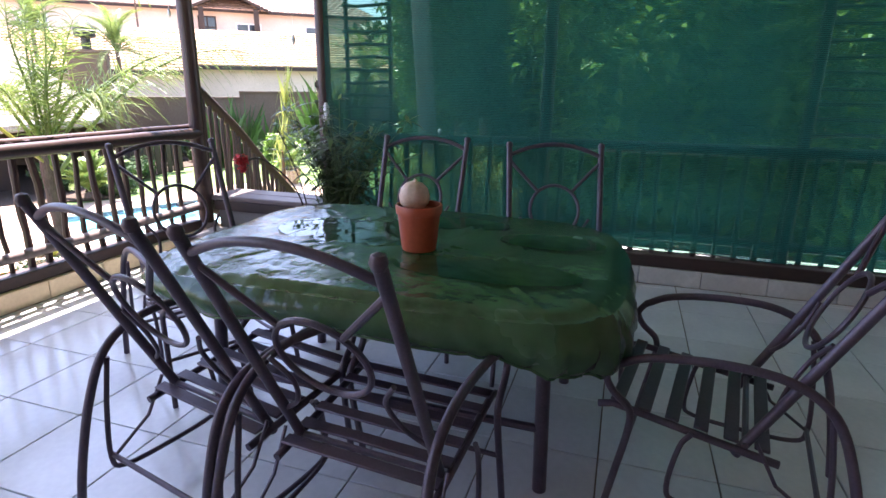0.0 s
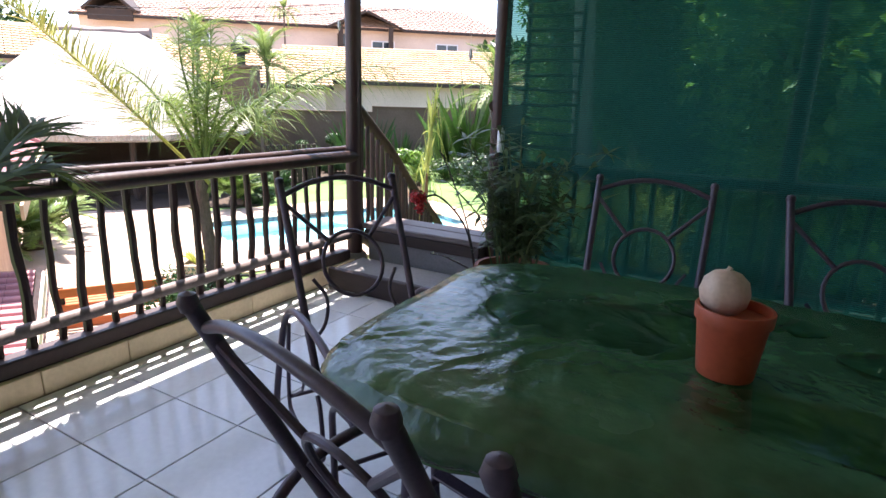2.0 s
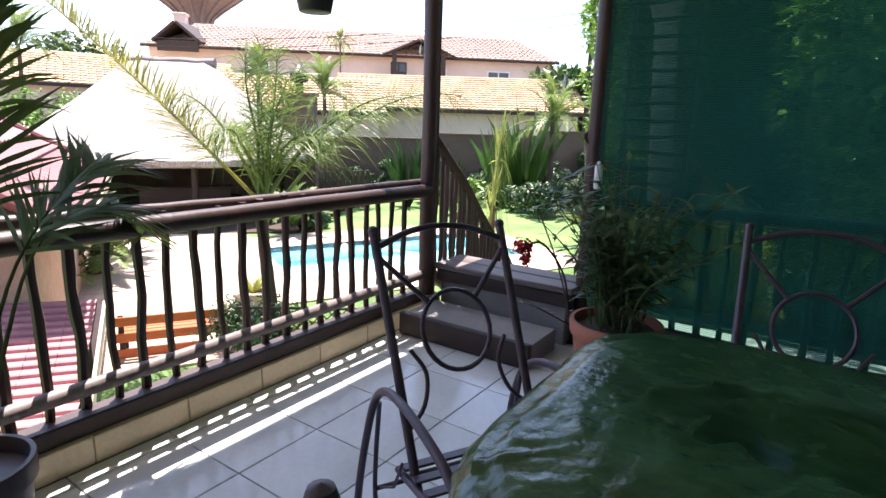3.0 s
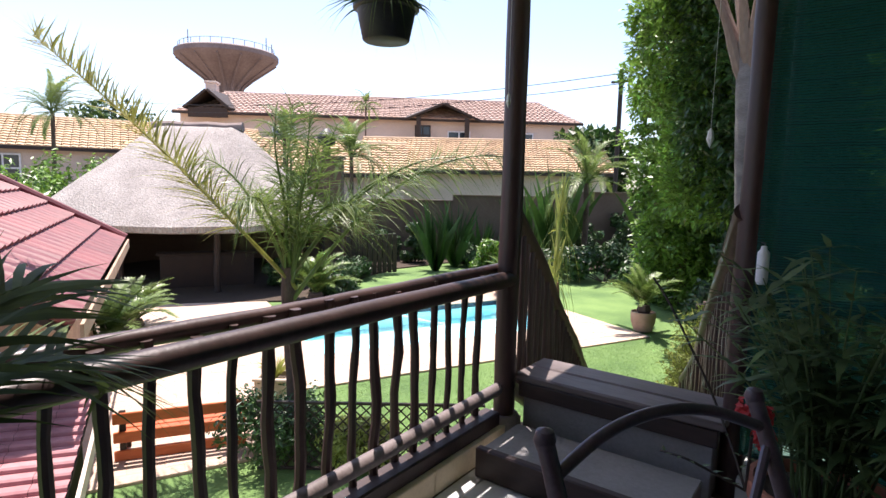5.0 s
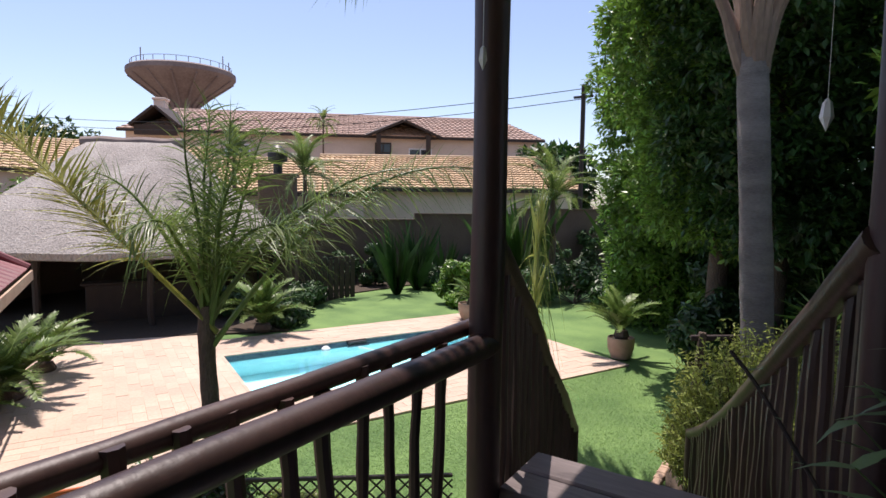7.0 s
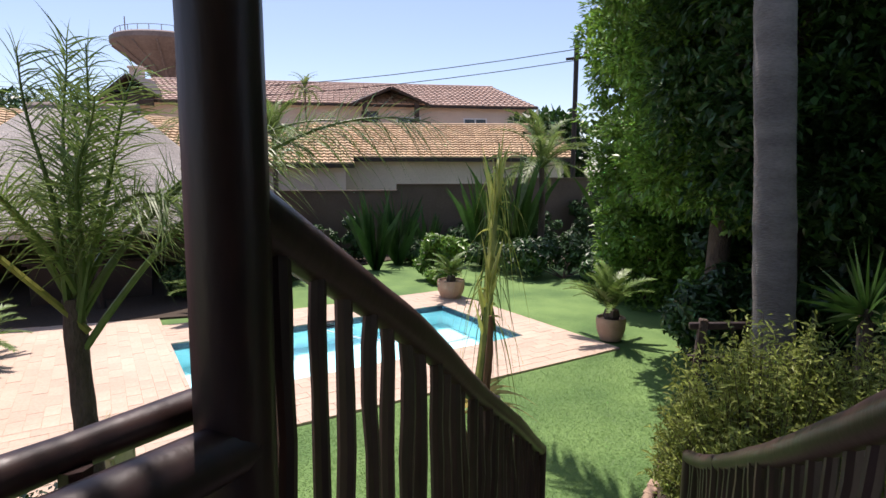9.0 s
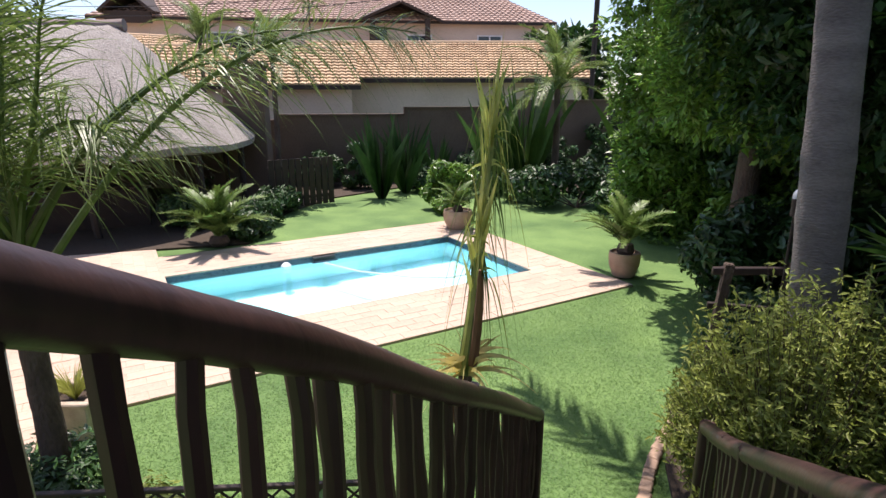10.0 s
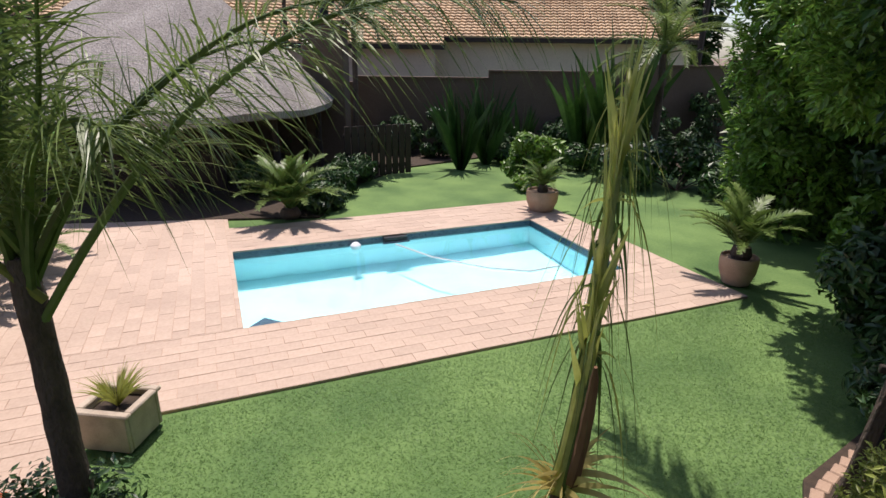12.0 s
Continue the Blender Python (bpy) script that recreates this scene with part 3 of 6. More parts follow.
def garden_stair():
    s = thing("garden_stair", Matrix(), "timber stair going down from the veranda to the lawn", "stair", kind="structure")
    for i in range(10):
        k = (i + 0.6) / 10.6
        z = 0.14 + (G - 0.14) * (i + 1) / 11
        a, b = SL0.lerp(SL1, k), SR0.lerp(SR1, k)
        mid = (a + b) / 2
        w = (b - a).xy.length - 0.14
        ang = math.atan2(b.y - a.y, b.x - a.x)
        part("tread", Geo().box((0, 0, 0), (w, 0.32, 0.05), bevel=0.008), BEAM, s, m=Matrix.Translation((mid.x, mid.y + 0.22, z)) @ Matrix.Rotation(ang, 4, 'Z'))
    return s


garden_stair()


# ---- table and chairs ----
def table():
    t = thing("dining_table", Matrix.Translation((0.0, 2.86, 0)), "steel framed outdoor table hidden under a green cover", "table")
    part("tabletop", Geo().box((0, 0, 0.735), (1.58, 1.08, 0.03), bevel=0.01), STEEL, t)
    for x in (-0.70, 0.70):
        for y in (-0.42, 0.42):
            part("leg", Geo().tube([(x, y, 0.0), (x * 0.97, y * 0.97, 0.72)], 0.026, 10), STEEL, t)
    for y in (-0.42, 0.42):
        part("stretcher", Geo().tube([(-0.7, y, 0.26), (0.7, y, 0.26)], 0.016, 8), STEEL, t)
    return t


table()


def superpoint(a, rx, ry, e=0.42):
    c, s = math.cos(a), math.sin(a)
    return rx * math.copysign(abs(c) ** e, c), ry * math.copysign(abs(s) ** e, s)


# shallow hollows in the cover where rain water stands: x, y, half length, half width, depth
HOLLOWS = ((-0.18, 0.06, 0.42, 0.22, 0.030), (0.42, -0.30, 0.32, 0.12, 0.022), (0.62, 0.16, 0.20, 0.10, 0.016), (0.14, 0.36, 0.22, 0.10, 0.016))


def cover_height(x, y, k, relief=True):
    z = 0.786 + 0.030 * (1 - k * k)
    for hx, hy, rx, ry, d in HOLLOWS:
        z -= d * math.exp(-((x - hx) / rx) ** 2 - ((y - hy) / ry) ** 2)
    if relief:
        z += 0.006 * noise.noise((x * 3.1, y * 3.1, 0)) + 0.004 * noise.noise((x * 11, y * 11, 5))
        for s, w, a in ((4.0, 0.08, 0.007), (9.0, 0.14, 0.005)):
            z += a * max(0.0, 1 - abs(noise.noise((x * s + 3, y * s * 0.7, s))) / w)
    return z


def tablecloth():
    g = Geo()
    seg = 200
    rings = [(0.93 * i / 34, 0.0) for i in range(35)] + [(0.955, 0.0), (0.98, -0.006), (1.0, -0.018), (1.03, -0.05), (1.06, -0.10), (1.075, -0.15), (1.075, -0.20), (1.06, -0.245), (1.02, -0.275)]
    verts = []
    for j, (k, dz) in enumerate(rings):
        for i in range(seg):
            a = 2 * math.pi * i / seg
            x, y = superpoint(a, 0.91 * k, 0.66 * k, 0.40 + 0.35 * max(0.0, 0.9 - k))
            w = 0.0
            if dz < -0.02:
                depth = min(1, -dz / 0.2)
                w = depth * (0.020 * noise.noise((math.cos(a) * 9, math.sin(a) * 9, 1)) + 0.014 * math.sin(a * 31 + 2 * math.sin(a * 5)) * depth + 0.010 * noise.noise((math.cos(a) * 22, math.sin(a) * 22, dz * 14)))
                dz = dz + 0.03 * depth * noise.noise((math.cos(a) * 3, math.sin(a) * 3, 7))
            px, py = x * (1 + w), y * (1 + w)
            verts.append((px, py, cover_height(px, py, min(k, 1.0)) + dz))
    n = len(rings)
    g.add(verts, [(j * seg + i, j * seg + (i + 1) % seg, (j + 1) * seg + (i + 1) % seg, (j + 1) * seg + i) for j in range(1, n - 1) for i in range(seg)] + [tuple(seg + i for i in range(seg))])
    ob = part("table_cover", g, CLOTH, m=Matrix.Translation((0.0, 2.86, 0)))
    part("hem", Geo().tube([verts[(n - 1) * seg + i] for i in range(seg)] + [verts[(n - 1) * seg]], 0.006, 6, cap=False), CLOTH, ob)
    for hx, hy, rx, ry, d in HOLLOWS:
        level = cover_height(hx, hy, 0.4, False) + d * 0.62
        q = Geo()
        rim = [(hx + 1.15 * rx * math.cos(2 * math.pi * i / 40), hy + 1.15 * ry * math.sin(2 * math.pi * i / 40), level) for i in range(40)]
        q.add(rim, [tuple(range(40))])
        pd = tagged(part("rain_puddle", q, PUDDLE, m=Matrix.Translation((0.0, 2.86, 0))), "clear rain water standing in a hollow of the green cover", "puddle")
        pd.visible_shadow = False
    return tagged(ob, "wet crumpled green tarpaulin cover spread over the outdoor table", "table cover")


tablecloth()


def flower_pot(name, m, r, h, material, label, category="pot"):
    p = thing(name, m, label, category)
    prof = [(r * 0.74, 0.0), (r * 0.76, 0.005), (r * 0.93, h * 0.80), (r * 1.0, h * 0.81), (r * 1.02, h * 0.98), (r * 1.0, h), (r * 0.92, h), (r * 0.90, h * 0.86), (0.0, h * 0.86)]
    part("body", Geo().lathe(prof, seg=32), material, p)
    return p


pot = flower_pot("plant_pot", Matrix.Translation((0.116, 2.715, 0.810)), 0.093, 0.185, CLAY, "small orange plastic pot standing on the table cover")
gourd = Geo().lathe([(0.0, -0.062), (0.034, -0.058), (0.057, -0.03), (0.063, 0.0), (0.055, 0.031), (0.034, 0.052), (0.010, 0.060), (0.0, 0.061)], seg=24, wob=0.08)
part("stub", Geo().tube([(0.0, 0, 0.056), (0.006, 0.003, 0.068)], 0.007, 6), SHELL, tagged(part("gourd", gourd, SHELL, m=Matrix.Translation((0.085, 2.74, 1.022))), "pale round gourd resting in the orange pot", "gourd"))


def chair_proto():
    """A reclining garden chair that faces +y."""
    c = thing("garden_chair", Matrix(), "purple-brown tubular steel reclining garden chair with a slatted seat", "chair", "chairs round the table")
    W = 0.26
    for sx in (-1, 1):
        x = sx * W
        top = Vector((x, -0.36, 1.12))
        low = Vector((x * 0.92, 0.02, 0.34))
        part("back_upright", Geo().tube([low, low.lerp(top, 0.5), top], 0.0161, 12), STEEL, c)
        part("finial", Geo().lathe([(0.0, -0.022), (0.014, -0.017), (0.020, 0.0), (0.015, 0.016), (0.0, 0.022)], (top.x, top.y - 0.004, top.z + 0.008), 12), STEEL, c)
        xo = sx * (W + 0.045)
        arm = curve([(xo, 0.40, 0.585), (xo, 0.30, 0.635), (xo, 0.10, 0.665), (xo, -0.08, 0.655), (xo, -0.20, 0.58), (xo * 1.02, -0.27, 0.42), (xo * 1.06, -0.32, 0.20), (xo * 1.08, -0.35, 0.0)], 5)
        part("arm_and_rear_leg", Geo().tube(arm, 0.0147, 10), STEEL, c)
        front = curve([(xo, 0.40, 0.585), (xo, 0.425, 0.54), (xo, 0.40, 0.49), (xo, 0.345, 0.44), (xo, 0.34, 0.36), (xo * 1.02, 0.37, 0.18), (xo * 1.04, 0.40, 0.0)], 5)
        part("front_leg", Geo().tube(front, 0.0126, 10), STEEL, c)
        loop = curve([(xo * 0.96, -0.20, 0.56), (xo * 0.96, -0.23, 0.36), (xo * 0.96, -0.24, 0.19), (xo * 0.96, -0.20, 0.135), (xo * 0.96, -0.02, 0.125), (xo * 0.96, 0.16, 0.135), (xo * 0.96, 0.20, 0.18), (xo * 0.96, 0.18, 0.34), (xo * 0.96, 0.15, 0.40)], 4)
        part("side_loop", Geo().tube(loop, 0.0091, 8), STEEL, c)
        part("seat_rail", Geo().tube([(x, -0.10, 0.355), (x, 0.14, 0.385), (x, 0.40, 0.42), (x, 0.45, 0.405)], 0.0133, 10), STEEL, c)
        part("reclining_bar", Geo().tube([(x * 1.06, -0.03, 0.42), (x * 1.06, -0.10, 0.29), (x * 1.06, -0.235, 0.20)], 0.006, 6), STEEL, c, "thin reclining bar")

    def back(x, k):
        p = Vector((0, 0.02, 0.34)).lerp(Vector((0, -0.36, 1.12)), k)
        return Vector((x, p.y, p.z))
    part("top_bar", Geo().tube(curve([back(-W, 0.94), back(-0.13, 1.0), back(0, 1.02), back(0.13, 1.0), back(W, 0.94)], 5), 0.0119, 10), STEEL, c)
    for sx in (-1, 1):
        part("diagonal_brace", Geo().tube([back(sx * W * 0.97, 0.90), back(sx * 0.095, 0.70)], 0.0098, 8), STEEL, c)
        part("scroll", Geo().tube(curve([back(sx * 0.24, 0.22), back(sx * 0.17, 0.30), back(sx * 0.145, 0.42), back(sx * 0.19, 0.52)], 4), 0.0077, 8), STEEL, c)
    ring = [back(0.135 * math.cos(a), 0.575 + 0.165 * math.sin(a)) for a in [2 * math.pi * i / 28 for i in range(29)]]
    part("back_ring", Geo().tube(ring, 0.0091, 8, cap=False), STEEL, c)
    part("back_crossbar", Geo().tube([back(-W, 0.06), back(W, 0.06)], 0.0105, 8), STEEL, c)
    part("rear_stretcher", Geo().tube([(-W * 1.14, -0.235, 0.20), (W * 1.14, -0.235, 0.20)], 0.0091, 8), STEEL, c)
    part("front_stretcher", Geo().tube([(-W * 1.17, 0.36, 0.22), (W * 1.17, 0.36, 0.22)], 0.0091, 8), STEEL, c)
    for k in range(6):
        y = -0.05 + 0.088 * k
        part("seat_slat", Geo().box((0, y, 0.372 + 0.10 * (y + 0.05) + 0.018), (2 * W + 0.01, 0.044, 0.010), pose(0, 0, 0, 6).to_3x3(), 0.003), STEEL, c)
    return c


def place(x, y, a):
    return Matrix.Translation((x, y, 0.001)) @ Matrix.Rotation(radians(a), 4, 'Z')


chair = chair_proto()
chair.matrix_basis = place(-0.38, 2.05, -13)
for x, y, a in ((0.23, 1.96, -5), (-1.18, 2.91, -119), (-0.28, 3.64, 185), (0.58, 3.57, 193), (1.37, 2.62, 80)):
    copy_thing(chair, place(x, y, a))


# ---- plants ----
def frond_geo(length, droop, leaflets, leaf_len, leaf_w, rise=0.8, fold=0.5, hang=0.25, seed=0, start=0.15, thick=0.014):
    """A feather frond that starts at the origin towards +x and rises."""
    rnd = random.Random(seed)
    g = Geo()
    pts = []
    n = 14
    for i in range(n + 1):
        t = i / n
        pts.append(Vector((length * t * (1 - 0.12 * t), length * 0.04 * math.sin(3 * t + seed), length * (rise * t - droop * t * t))))
    g.tube(pts, [thick * (1 - 0.8 * i / n) for i in range(n + 1)], 5)
    for i in range(leaflets):
        t = start + (1 - start) * i / leaflets
        f = t * n
        k = min(int(f), n - 1)
        p = pts[k].lerp(pts[k + 1], f - k)
        d = (pts[k + 1] - pts[k]).normalized()
        s = d.cross(Vector((0, 0, 1))).normalized()
        up = s.cross(d)
        ll = leaf_len * (0.55 + 0.6 * math.sin(math.pi * min(1, 0.25 + 0.75 * t))) * (1 - 0.45 * t)
        for sd in (-1, 1):
            w = d * (0.55 + 0.45 * t + rnd.uniform(-0.1, 0.1)) + s * sd * (1 - 0.3 * t) + up * (fold + rnd.uniform(-0.25, 0.25))
            tip = p + w.normalized() * ll * rnd.uniform(0.8, 1.1)
            g.blade(p, tip, leaf_w, up, droop=hang * ll * rnd.uniform(0.6, 1.5), n=3)
    return g


def frond_mesh(name, material, **kw):
    return frond_geo(**kw).mesh(name, material, True)


def leaf_cloud(g, blobs, count, size, seed=0, long=1.6):
    """Leaves over the shells of ellipsoids given as (x, y, z, rx, ry, rz)."""
    rnd = random.Random(seed)
    area = [b[3] * b[5] + b[4] * b[5] + b[3] * b[4] for b in blobs]
    total = sum(area)
    for b, ar in zip(blobs, area):
        for _ in range(int(count * ar / total)):
            v = Vector((rnd.gauss(0, 1), rnd.gauss(0, 1), rnd.gauss(0, 1))).normalized()
            k = rnd.uniform(0.45, 1.06) + 0.10 * noise.noise((v.x * 3 + b[0], v.y * 3 + b[1], v.z * 3 + b[2]))
            c = Vector((b[0] + v.x * b[3] * k, b[1] + v.y * b[4] * k, b[2] + v.z * b[5] * k))
            nrm = (v + Vector((rnd.uniform(-1, 1), rnd.uniform(-1, 1), rnd.uniform(-0.4, 1.2))) * 0.8).normalized()
            u = nrm.orthogonal().normalized()
            u = Matrix.Rotation(rnd.uniform(0, 6.28), 3, nrm) @ u
            w = nrm.cross(u)
            s = size * rnd.uniform(0.6, 1.3)
            g.add([c - u * s * long / 2, c + w * s * 0.32 + nrm * s * 0.08, c + u * s * long / 2, c - w * s * 0.32 + nrm * s * 0.08], [(0, 1, 2, 3)])
    return g


def leaf_clumps(g, blobs, count, size, seed=0, long=1.35):
    """Tufts of leaves that stand out from the shells of small clumps, thickest on top."""
    rnd = random.Random(seed)
    area = [b[3] * b[4] for b in blobs]
    total = sum(area)
    for b, ar in zip(blobs, area):
        for _ in range(int(count * ar / total)):
            v = Vector((rnd.gauss(0, 1), rnd.gauss(0, 1), rnd.gauss(0.45, 0.9))).normalized()
            k = rnd.uniform(0.70, 1.05) * (1 + 0.22 * noise.noise((v.x * 2.5 + b[0], v.y * 2.5 + b[1], v.z * 2.5 + b[2])))
            c = Vector((b[0] + v.x * b[3] * k, b[1] + v.y * b[4] * k, b[2] + v.z * b[5] * k))
            u = (v + Vector((rnd.uniform(-1, 1), rnd.uniform(-1, 1), rnd.uniform(-1, 0.6))) * 0.9).normalized()
            w = u.cross(Vector((rnd.uniform(-0.4, 0.4), rnd.uniform(-0.4, 0.4), 1)))
            if w.length < 0.05:
                w = u.orthogonal()
            w = w.normalized()
            nrm = w.cross(u)
            s = size * rnd.uniform(0.6, 1.25)
            g.add([c, c + u * s * long * 0.45 + w * s * 0.36 + nrm * s * 0.06, c + u * s * long - nrm * s * 0.15, c + u * s * long * 0.45 - w * s * 0.36 + nrm * s * 0.06], [(0, 1, 2, 3)])
    return g


def crown_part(parent, blobs, count, size, material, seed, name="crown", long=1.6):
    return part(name, leaf_cloud(Geo(), blobs, count, size, seed, long), material, parent, smooth=False)


def stem(parent, pts, r, material=TRUNK, name="trunk"):
    return part(name, Geo().tube(curve(pts, 5), r if not isinstance(r, tuple) else [r[0] + (r[1] - r[0]) * i / (5 * (len(pts) - 1)) for i in range(5 * (len(pts) - 1) + 1)], 12, wobble=0.14, seed=7), material, parent)


def fan(parent, meshes, n, base, yaw0, tilt, seed, scale=1.0, name="frond"):
    """Fronds round a point: tilt is (from, to) degrees of extra pitch."""
    rnd = random.Random(seed)
    for i in range(n):
        me = meshes[i % len(meshes)]
        ob = new(name, me)
        ob.parent = parent
        yaw = yaw0 + 360 * i / n * 2.4 + rnd.uniform(-15, 15)
        s = scale * rnd.uniform(0.8, 1.1)
        ob.matrix_basis = Matrix.Translation(base) @ Matrix.Rotation(radians(yaw), 4, 'Z') @ Matrix.Rotation(radians(-rnd.uniform(*tilt)), 4, 'Y') @ Matrix.Diagonal((s, s, s, 1))


CYC = [frond_mesh("cycad_frond", CYCAD, length=0.9, droop=0.55, leaflets=34, leaf_len=0.20, leaf_w=0.022, rise=0.55, fold=0.35, hang=0.1, seed=k) for k in range(3)]
FEATHER = [frond_mesh("date_frond", FROND, length=2.2, droop=0.75, leaflets=62, leaf_len=0.42, leaf_w=0.020, rise=0.75, fold=0.5, hang=0.35, seed=k + 5, thick=0.02) for k in range(3)]


def cycad(x, y, z, n, scale, seed, label, potted=None, category="plant"):
    p = thing("cycad", Matrix.Translation((x, y, z)), label, category)
    part("stump", Geo().lathe([(0.10 * scale, 0.0), (0.13 * scale, 0.08), (0.10 * scale, 0.2), (0.0, 0.24)], seg=12, wob=0.2), TRUNK, p)
    fan(p, CYC, n, (0, 0, 0.18), seed * 37, (12, 72) if n > 25 else (2, 58), seed, scale)
    return p


def round_pot(x, y, r, h, label):
    p = thing("plant_pot", Matrix.Translation((x, y, G + 0.03)), label, "pot")
    part("body", Geo().lathe([(r * 0.7, 0), (r * 0.95, h * 0.45), (r, h * 0.8), (r * 0.97, h), (r * 0.86, h), (r * 0.84, h * 0.9), (0, h * 0.9)], seg=24), TANPOT, p)
    return p


round_pot(-4.93, 14.85, 0.28, 0.44, "tan clay pot at the corner of the pool paving")
cycad(-4.93, 14.85, G + 0.42, 20, 1.25, 3, "potted cycad with long arching yellow-green fronds")
round_pot(-9.45, 16.35, 0.36, 0.46, "tan clay pot on the far edge of the pool paving")
cycad(-9.45, 16.35, G + 0.40, 20, 0.95, 5, "potted cycad with stiff dark green fronds")
cycad(-12.9, 12.05, G + 0.03, 30, 1.75, 7, "sunlit cycad growing beside the thatched shelter")
cycad(-12.4, 6.6, G, 22, 2.0, 9, "cycad spreading over the edge of the paving")
cycad(-13.6, 7.6, G, 20, 1.5, 10, "cycad in the bed beside the red roofed house")
cycad(-11.6, 5.6, G, 18, 1.3, 11, "cycad in the shaded bed")


def frond_between(a, tip, bow, leaflets, leaf_len, leaf_w, hang, seed, thick=0.02, start=0.12, fold=0.35, splay=0.5):
    """A feather frond from a to its tip, bowed upwards in between."""
    rnd = random.Random(seed)
    a, tip = Vector(a), Vector(tip)
    g = Geo()
    n = 18
    side0 = (tip - a).cross(Vector((0, 0, 1))).normalized()
    pts = [a.lerp(tip, i / n) + Vector((0, 0, bow * 4 * (i / n) * (1 - i / n))) + side0 * 0.03 * math.sin(i * 0.5 + seed) for i in range(n + 1)]
    g.tube(pts, [thick * (1 - 0.85 * i / n) for i in range(n + 1)], 6)
    for i in range(leaflets):
        t = start + (1 - start) * i / leaflets
        f = t * n
        k = min(int(f), n - 1)
        p = pts[k].lerp(pts[k + 1], f - k)
        d = (pts[k + 1] - pts[k]).normalized()
        s = d.cross(Vector((0.2, 0.1, 1))).normalized()
        up = s.cross(d)
        ll = leaf_len * (0.68 + 0.42 * math.sin(math.pi * min(1, 0.15 + 0.75 * t))) * (1 - 0.22 * t)
        for sd in (-1, 1):
            w = d * (0.55 + 0.35 * t + rnd.uniform(-0.2, 0.2)) + s * sd * rnd.uniform(0.45, 1.0) + up * (fold + rnd.uniform(-splay, splay))
            g.blade(p, p + w.normalized() * ll * rnd.uniform(0.75, 1.15), leaf_w, up, droop=hang * ll * rnd.uniform(0.3, 1.6), n=4)
    return g


def date_palm():
    o = Vector((-6.6, 6.35, G))
    p = thing("date_palm", Matrix.Translation(o), "young date palm with a brown trunk and long feathery fronds", "palm tree")
    stem(p, [(-0.02, 0.0, 0), (-0.10, 0.02, 0.8), (-0.22, 0.05, 1.5), (-0.24, 0.05, 2.2)], (0.105, 0.08))
    crown = Vector((-0.22, 0.05, 2.15))
    # tip relative to the crown, bow, golden, leaflets
    fronds = ((-1.75, -1.98, 2.62, 0.10, 1, 330), (2.1, 1.9, 1.45, 0.6, 0, 200), (0.32, 0.10, 1.95, 0.10, 0, 105), (-0.10, 0.12, 2.05, 0.08, 0, 105), (0.50, 0.35, 1.80, 0.18, 0, 105),
              (0.15, -0.30, 1.88, 0.15, 0, 105), (-0.35, 0.30, 1.75, 0.25, 0, 90), (0.62, -0.05, 1.55, 0.25, 0, 85), (1.05, 1.2, 1.25, 0.4, 0, 100), (-0.9, 0.9, 1.1, 0.4, 0, 80),
              (1.55, 1.35, 1.45, 0.40, 0, 110), (-0.55, -0.75, 1.35, 0.3, 0, 80), (0.45, 1.0, 0.75, 0.4, 0, 100), (-1.0, 0.2, 0.8, 0.45, 0, 100), (0.95, 0.3, 0.80, 0.35, 0, 110), (0.25, -0.85, 0.85, 0.35, 0, 110))
    for k, (x, y, z, bow, gold, nl) in enumerate(fronds):
        hang = 0.22 if k == 0 else 0.55 if gold else 0.32
        foot = crown + (Vector((0.10, 0.04, -0.22)) if k == 0 else Vector((0.05, 0.03, -0.35)) if k == 1 else Vector((0, 0, -0.5 + 0.04 * k)))
        part("frond", frond_between(foot, crown + Vector((x, y, z)), bow, int(nl * (0.62 if gold else 0.55)), 0.70 if k < 2 else 0.64, 0.022 if gold else 0.014, hang + (0.0 if k == 0 else 0.12), k + 40, 0.030, 0.24, 0.45 if k == 0 else 0.1, 0.8 if k == 0 else 1.1), FRONDGOLD if gold else FROND, p)
    return p


date_palm()


